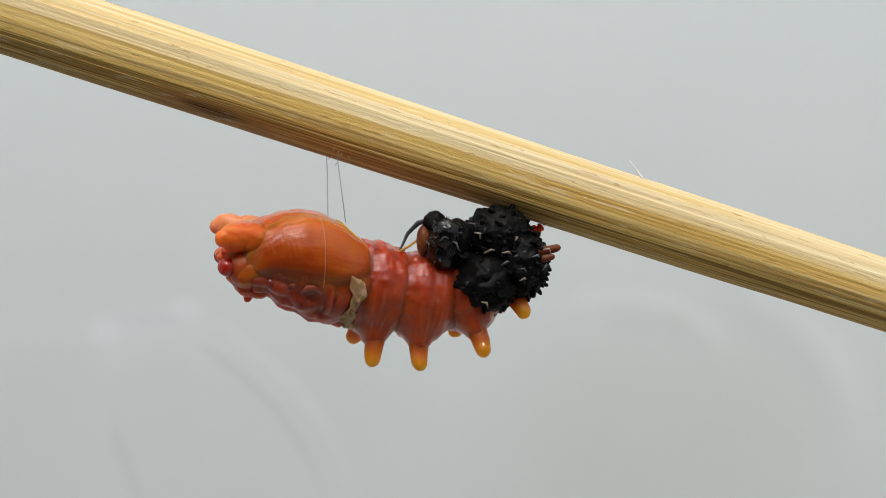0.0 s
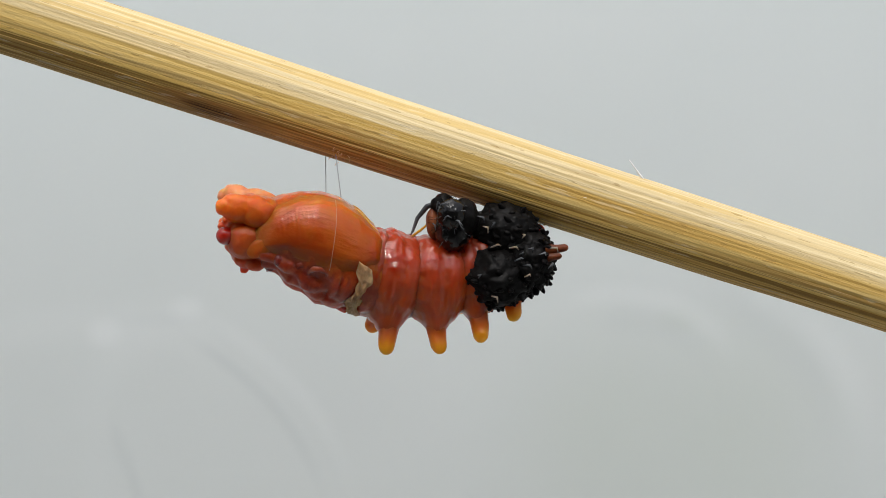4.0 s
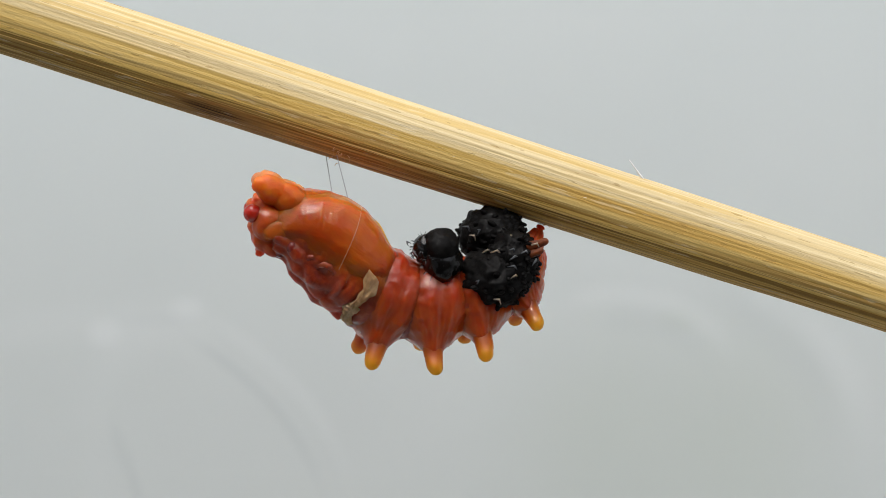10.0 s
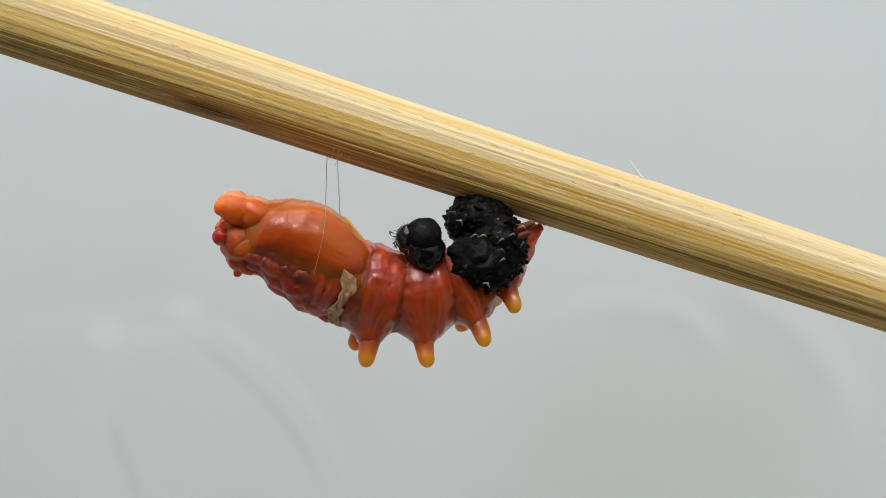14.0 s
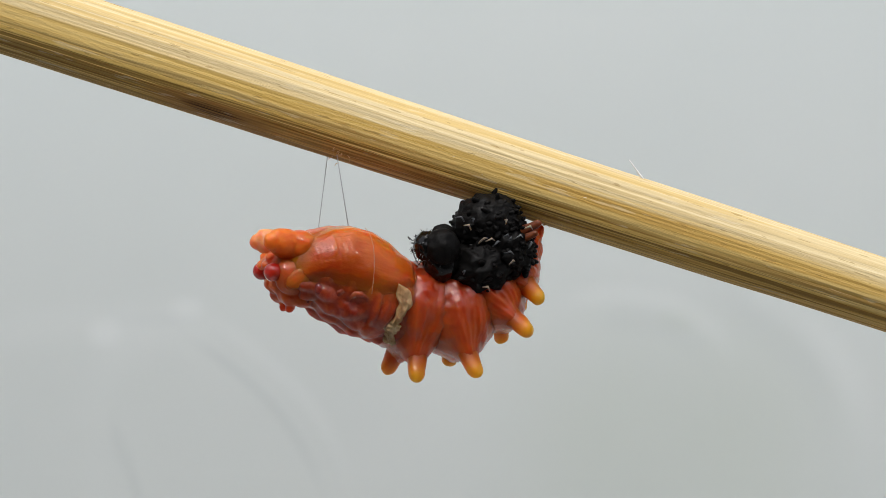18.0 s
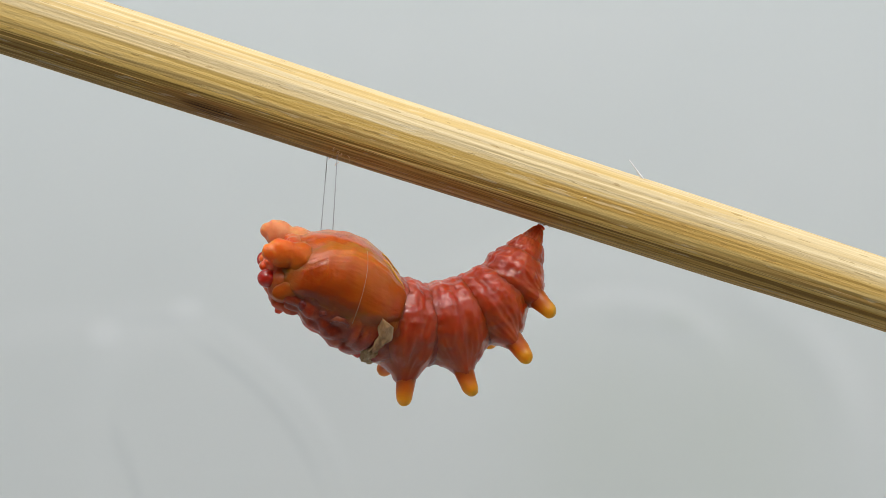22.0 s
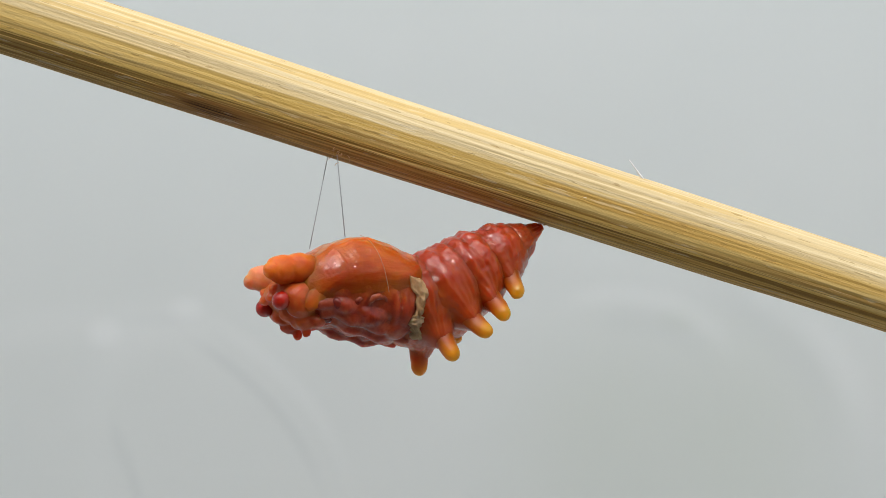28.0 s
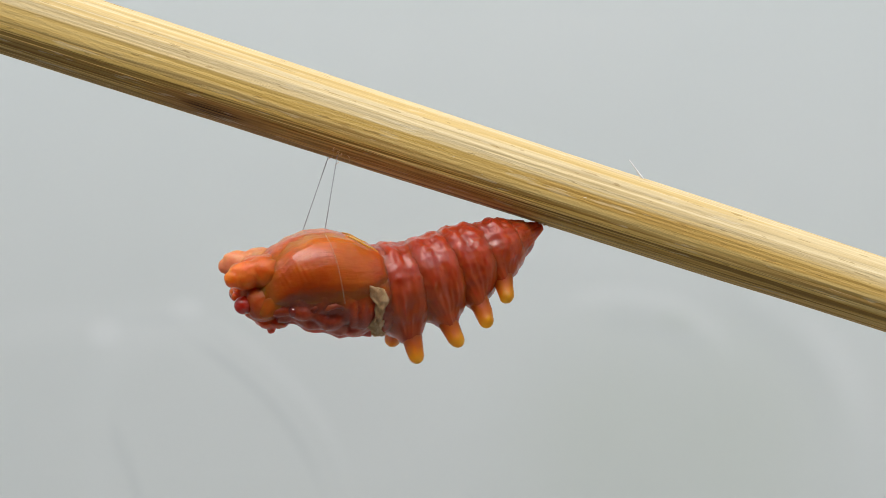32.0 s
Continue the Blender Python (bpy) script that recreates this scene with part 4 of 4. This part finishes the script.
def motions():
    posture(0.0, (-322, -65, -93), (-134, -111), (14, 19, -8, -6), 1.13, 17)
    posture(0.5, (-304, -65, -75), (-129, -81), (13, 18, -11, -8), 0.96, 2)
    posture(1.0, (-305, -65, -76), (-120, -80), (12, 17, -11, -9), 0.98, 9)
    posture(1.5, (-305, -65, -83), (-94, -94), (14, 16, -9, -12), 1.15, 7)
    posture(1.7, (-289, -65, -81), (-83, -109), (23, 15, -7, -11), 1.29, 0)
    posture(2.0, (-313, -65, -92), (-131, -107), (16, 16, -8, -15), 1.26, 10)
    posture(2.4, (-320, -65, -101), (-120, -118), (16, 18, -8, -14), 1.21, 6)
    posture(2.6, (-298, -65, -79), (-125, -89), (18, 17, -10, -16), 1.04, -4)
    posture(3.0, (-338, -65, -75), (-52, -51), (8, 15, -15, -20), 0.99, 4)
    posture(3.5, (-322, -65, -72), (-52, -55), (14, 13, -12, -16), 1.01, -2)
    posture(5.5, (-267, -65, -78), (-83, -109), (33, 15, -1, -7), 1.09, 1)
    posture(6.0, (-262, -65, -80), (-91, -117), (37, 14, 1, 0), 1.08, -2)
    posture(6.5, (-271, -65, -83), (-87, -116), (28, 11, -2, -2), 1.03, 4)
    posture(7.0, (-282, -65, -92), (-137, -117), (49, 11, 2, 0), 1.15, -6)
    posture(7.5, (-260, -65, -79), (-102, -115), (41, 13, 2, -4), 1.07, 0)
    posture(8.0, (-286, -65, -94), (-99, -122), (34, 15, 0, -13), 1.11, 9)
    posture(8.5, (-268, -65, -82), (-83, -120), (31, 14, -2, -13), 1.03, 2)
    posture(9.0, (-274, -65, -86), (-89, -115), (35, 15, 1, -7), 1.07, 4)
    posture(9.5, (-312, -65, -93), (-143, -105), (39, 14, 1, -6), 1.10, -2)
    posture(10.0, (-297, -65, -98), (-66, -107), (37, 13, 0, -2), 1.16, 7)
    posture(10.5, (-259, -65, -86), (-83, -106), (31, 13, -2, -5), 1.16, -4)
    posture(11.0, (-317, -65, -95), (-152, -111), (48, 12, -2, -3), 1.09, 0)
    posture(11.5, (-316, -65, -93), (-138, -102), (37, 14, -1, -2), 1.09, 7)
    posture(12.0, (-315, -65, -96), (-73, -95), (38, 14, -1, 0), 1.16, 4)
    posture(12.5, (-300, -65, -96), (-64, -101), (37, 12, -3, 0), 1.12, 2)
    posture(13.0, (-321, -65, -90), (-160, -99), (31, 18, 1, 8), 0.98, 5)
    posture(13.5, (-320, -65, -97), (-84, -91), (35, 13, 0, 4), 1.17, 10)
    posture(14.0, (-327, -65, -93), (-156, -105), (25, 11, -4, -1), 1.08, 9)
    posture(14.5, (-264, -65, -87), (-82, -119), (31, 13, -7, -12), 1.04, 8)
    posture(16.5, (-292, -65, -110), (-103, -129), (32, 11, 6, 4), 1.20, 17)
    posture(16.9, (-239, -65, -104), (-146, -115), (4, 20, 17, 11), 1.13, 7)
    posture(17.0, (-253, -65, -133), (-74, -146), (24, 14, 18, 13), 1.18, 13)
    posture(17.5, (-278, -65, -108), (-96, -124), (23, 5, -20, -12), 0.93, 21)
    posture(18.0, (-256, -65, -127), (-132, -139), (19, 21, 7, 7), 1.08, 15)
    posture(18.5, (-239, -65, -141), (-65, -137), (30, 9, -25, -14), 0.98, 18)
    posture(19.0, (-240, -65, -141), (-111, -126), (21, 30, 1, 14), 1.10, 21)
    posture(19.5, (-263, -65, -131), (-98, -130), (20, 9, -39, -38), 0.92, 16)
    posture(19.8, (-229, -65, -151), (-97, -138), (24, 16, -7, -6), 1.11, 21)
    posture(20.0, (-216, -65, -137), (-42, -128), (19, 13, -13, -13), 1.03, 8)
    posture(20.2, (-233, -65, -90), (-185, -98), (2, 18, -13, -15), 1.63, 29)
    posture(20.4, (-268, -65, -107), (-113, -112), (20, 12, -34, -28), 0.87, 21)
    posture(20.6, (-279, -65, -102), (-130, -78), (10, 19, -7, -6), 1.04, 11)
    posture(20.8, (-285, -65, -91), (-135, -88), (7, 11, -30, -25), 0.80, 30)
    posture(20.9, (-194, -65, -132), (-73, -121), (12, 12, 9, 10), 1.31, -2)
    posture(21.0, (-243, -65, -125), (-92, -138), (23, 8, -29, -28), 0.92, 19)
    posture(21.1, (-256, -65, -72), (-142, -45), (-5, 8, 0, 2), 1.21, -18)
    posture(21.2, (-177, -65, -141), (-59, -131), (23, 14, 13, 13), 1.25, 9)
    posture(21.3, (-231, -65, -118), (-78, -126), (25, 12, -39, -32), 0.91, 12)
    posture(21.4, (-193, -65, -52), (-85, -37), (-5, 15, -46, -38), 1.04, -28)
    posture(21.5, (-151, -65, -130), (-23, -118), (21, 12, -4, -12), 1.21, -2)
    posture(22.0, (-271, -65, -154), (-101, -139), (28, 19, -13, -9), 1.09, 20)
    posture(22.5, (-265, -65, -156), (-101, -139), (29, 18, -20, -9), 1.06, 21)
    posture(23.0, (-236, -65, -163), (-82, -149), (27, 20, 15, 15), 1.02, 11)
    posture(23.5, (-204, -65, -160), (-64, -143), (23, 13, 15, 18), 1.16, 3)
    posture(24.0, (-253, -65, -157), (-94, -143), (27, 15, -17, -18), 1.15, 14)
    posture(24.5, (-235, -65, -157), (-81, -140), (29, 14, -24, -16), 1.10, 15)
    posture(25.0, (-238, -65, -154), (-136, -138), (17, 22, 14, 6), 1.04, -1)
    posture(25.5, (-282, -65, -77), (-122, -80), (12, 10, -31, -26), 0.86, 22)
    posture(27.5, (-264, -65, -123), (-119, -114), (26, 5, -29, -24), 0.91, 20)
    posture(28.0, (-237, -65, -125), (-149, -90), (4, 27, 13, 1), 1.35, 4)
    posture(28.5, (-284, -65, -92), (-138, -80), (11, 4, -23, -14), 0.87, 18)
    posture(28.7, (-263, -65, -97), (-135, -53), (-4, 19, -3, -1), 1.30, 8)
    posture(29.0, (-279, -65, -121), (-112, -87), (7, 11, 0, -3), 1.17, 7)
    posture(29.5, (-280, -65, -117), (-123, -98), (13, 14, -15, 9), 1.09, 15)
    posture(30.0, (-273, -65, -132), (-113, -114), (15, 11, -8, 8), 1.12, 9)
    posture(30.5, (-259, -65, -99), (-113, -94), (19, 8, -36, -32), 0.84, 23)
    posture(30.8, (-262, -65, -144), (-115, -128), (18, 13, -13, -8), 1.06, 12)
    posture(31.0, (-255, -65, -130), (-154, -118), (7, 20, 6, 14), 1.02, 4)
    posture(31.5, (-254, -65, -101), (-172, -69), (0, 21, 0, 4), 1.22, 0)
    posture(32.0, (-287, -65, -104), (-161, -72), (0, 17, -11, -7), 1.13, 11)
    # the slough, by its head capsule and its bundle of folds
    slough(0.0, (-182, -28), (-67, -58))
    slough(0.5, (-180, 6), (-61, -51))
    slough(1.0, (-175, 1), (-57, -56))
    slough(1.5, (-177, -19), (-51, -70))
    slough(1.7, (-170, -34), (-57, -86))
    slough(2.0, (-180, -30), (-51, -71))
    slough(2.4, (-179, -40), (-52, -82))
    slough(2.6, (-174, -14), (-51, -60))
    slough(3.0, (-189, 2), (-67, -50))
    slough(3.5, (-177, 6), (-56, -51))
    slough(5.5, (-160, -30), (-62, -51))
    slough(6.0, (-167, -43), (-77, -43))
    slough(6.5, (-154, -39), (-61, -50))
    slough(7.0, (-189, -45), (-93, -39))
    slough(7.5, (-172, -30), (-76, -45))
    slough(8.0, (-172, -51), (-62, -51))
    slough(8.5, (-143, -50), (-51, -55))
    slough(9.0, (-167, -43), (-67, -48))
    slough(9.5, (-211, -45), (-98, -39))
    slough(10.0, (-185, -51), (-76, -56))
    slough(10.5, (-165, -37), (-77, -45))
    slough(11.0, (-214, -48), (-97, -39))
    slough(11.5, (-211, -45), (-103, -34))
    slough(12.0, (-207, -38), (-102, -48))
    slough(12.5, (-185, -51), (-78, -51))
    slough(13.0, (-215, -18), (-102, -18))
    slough(13.5, (-211, -40), (-103, -40))
    slough(14.0, (-214, -34), (-97, -29))
    slough(14.5, (-150, -55), (-57, -55))
    slough(16.5, (-180, -56), (-82, -45))
    slough(17.0, (-170, -66), (-72, -51))
    slough(17.5, (-149, -65), (-66, -29))
    slough(18.0, (-175, -55), (-83, -34))
    slough(18.5, (-149, -92), (-66, -45))
    slough(19.0, (-167, -68), (-72, -38))
    slough(19.5, (-165, -82), (-88, -20))
    slough(19.8, (-102, -122), (-9, -81))
    slough(20.0, (-67, -142), (31, -91))
    slough(20.2, (-123, -67), (-28, -67))
    slough(20.4, (-70, -143), (6, -67))
    slough(20.6, (-102, -96), (-8, -77))
    slough(20.8, (-57, -124), (57, -96))
    slough(20.9, (-61, -134), (25, -77))
    slough(21.0, (-17, -181), (68, -143))
    slough(21.1, (-104, -67), (0, -39))
    slough(21.2, (-13, -162), (34, -77))
    slough(21.3, (2, -162), (78, -105))
    slough(21.4, (-67, -78), (28, -38))
    fore_rows = [(p[0], body_frame(p[1], *p[3][:3])) for p in POSTURES]
    walk(fore, fore_rows)
    walk(head, [(t, m @ Matrix.Translation((p[5] * U, 0, 0))) for (t, m), p in zip(fore_rows, POSTURES)])
    for s, ob in rings:
        walk(ob, [(p[0], ring_pose(p, s)) for p in POSTURES])
    walk(tail, [(p[0], ring_pose(p, 1.0)) for p in POSTURES])
    walk(flank_strand, fore_rows)
    # girdle: where each thread meets the back, from the tail
    for ob, top, ends in ((threads[0], Vector((-380, 14, 118)), GIRDLE_FAR), (threads[1], Vector((-357, -34, 122)), GIRDLE_NEAR)):
        rows = []
        for t, gx, gz in ends:
            goal = Vector((gx, -60 if ob is threads[0] else -92, gz - 8))
            d = (goal - top).normalized()
            rows.append((t, Matrix.Translation((goal - d * 205) * U) @ (-d).to_track_quat('Z', 'Y').to_matrix().to_4x4()))
        walk(ob, rows)
    head_rows, top_rows, low_rows, end_rows = [], [], [], []
    for t, c, k in SLOUGH:
        loose = 1.0 if t < 4 else 0.86
        depth = -48
        turn = 0 if t < 4 else 75
        lean = math.degrees(math.atan2(c[1] - k[1], k[0] - c[0])) * 0.5
        near = (11, -7) if t < 17 else (0, 0)
        head_rows.append((t, pose((c[0] + near[0]) * U, (depth - 45) * U, (c[1] + near[1]) * U, 0, lean if t > 16 else 0 if t < 4 else -32, -turn)))
        for rows, (dx, dz) in ((top_rows, (-24, 34) if t > 19.7 else (-14, 40) if t < 4 else (-12, 46)), (low_rows, (-50, -58) if t > 19.7 else (-34 if t < 4 or t > 17.5 else -12, -40)), (end_rows, (26 if t > 19.7 else 30 if t < 4 else 25, -6))):
            a = radians(lean * 0.6)
            x, z = dx * loose, dz * loose
            x, z = x * math.cos(a) + z * math.sin(a), z * math.cos(a) - x * math.sin(a)
            away = (0 if t < 4 else 36 if t < 17.2 else -12 if t < 19.7 else -24) if rows is top_rows else 0
            x -= 15 if t > 20.4 else 8 if t > 19.8 else 0
            rows.append((t, pose((k[0] + x) * U, (depth + away) * U, (k[1] + z) * U, 0, lean, 0)))
    # it drops off and comes to rest on the floor of the box
    for rows, dx, up, ang in ((head_rows, -50, 36, -40), (top_rows, 10, 60, 20), (low_rows, -30, 50, 30), (end_rows, 60, 52, 15)):
        for t, x, z in ((21.5, 90, -760), (21.6, 150, -2439), (22.2, 155, -2439), (32.0, 155, -2439)):
            rows.append((t, pose((x + dx) * U, -48 * U, (z + up) * U, 0, ang, -75 if rows is head_rows else 0)))
    for ob, rows in ((capsule, head_rows), (fold_top, top_rows), (fold_low, low_rows), (fold_end, end_rows)):
        walk(ob, rows)


motions()
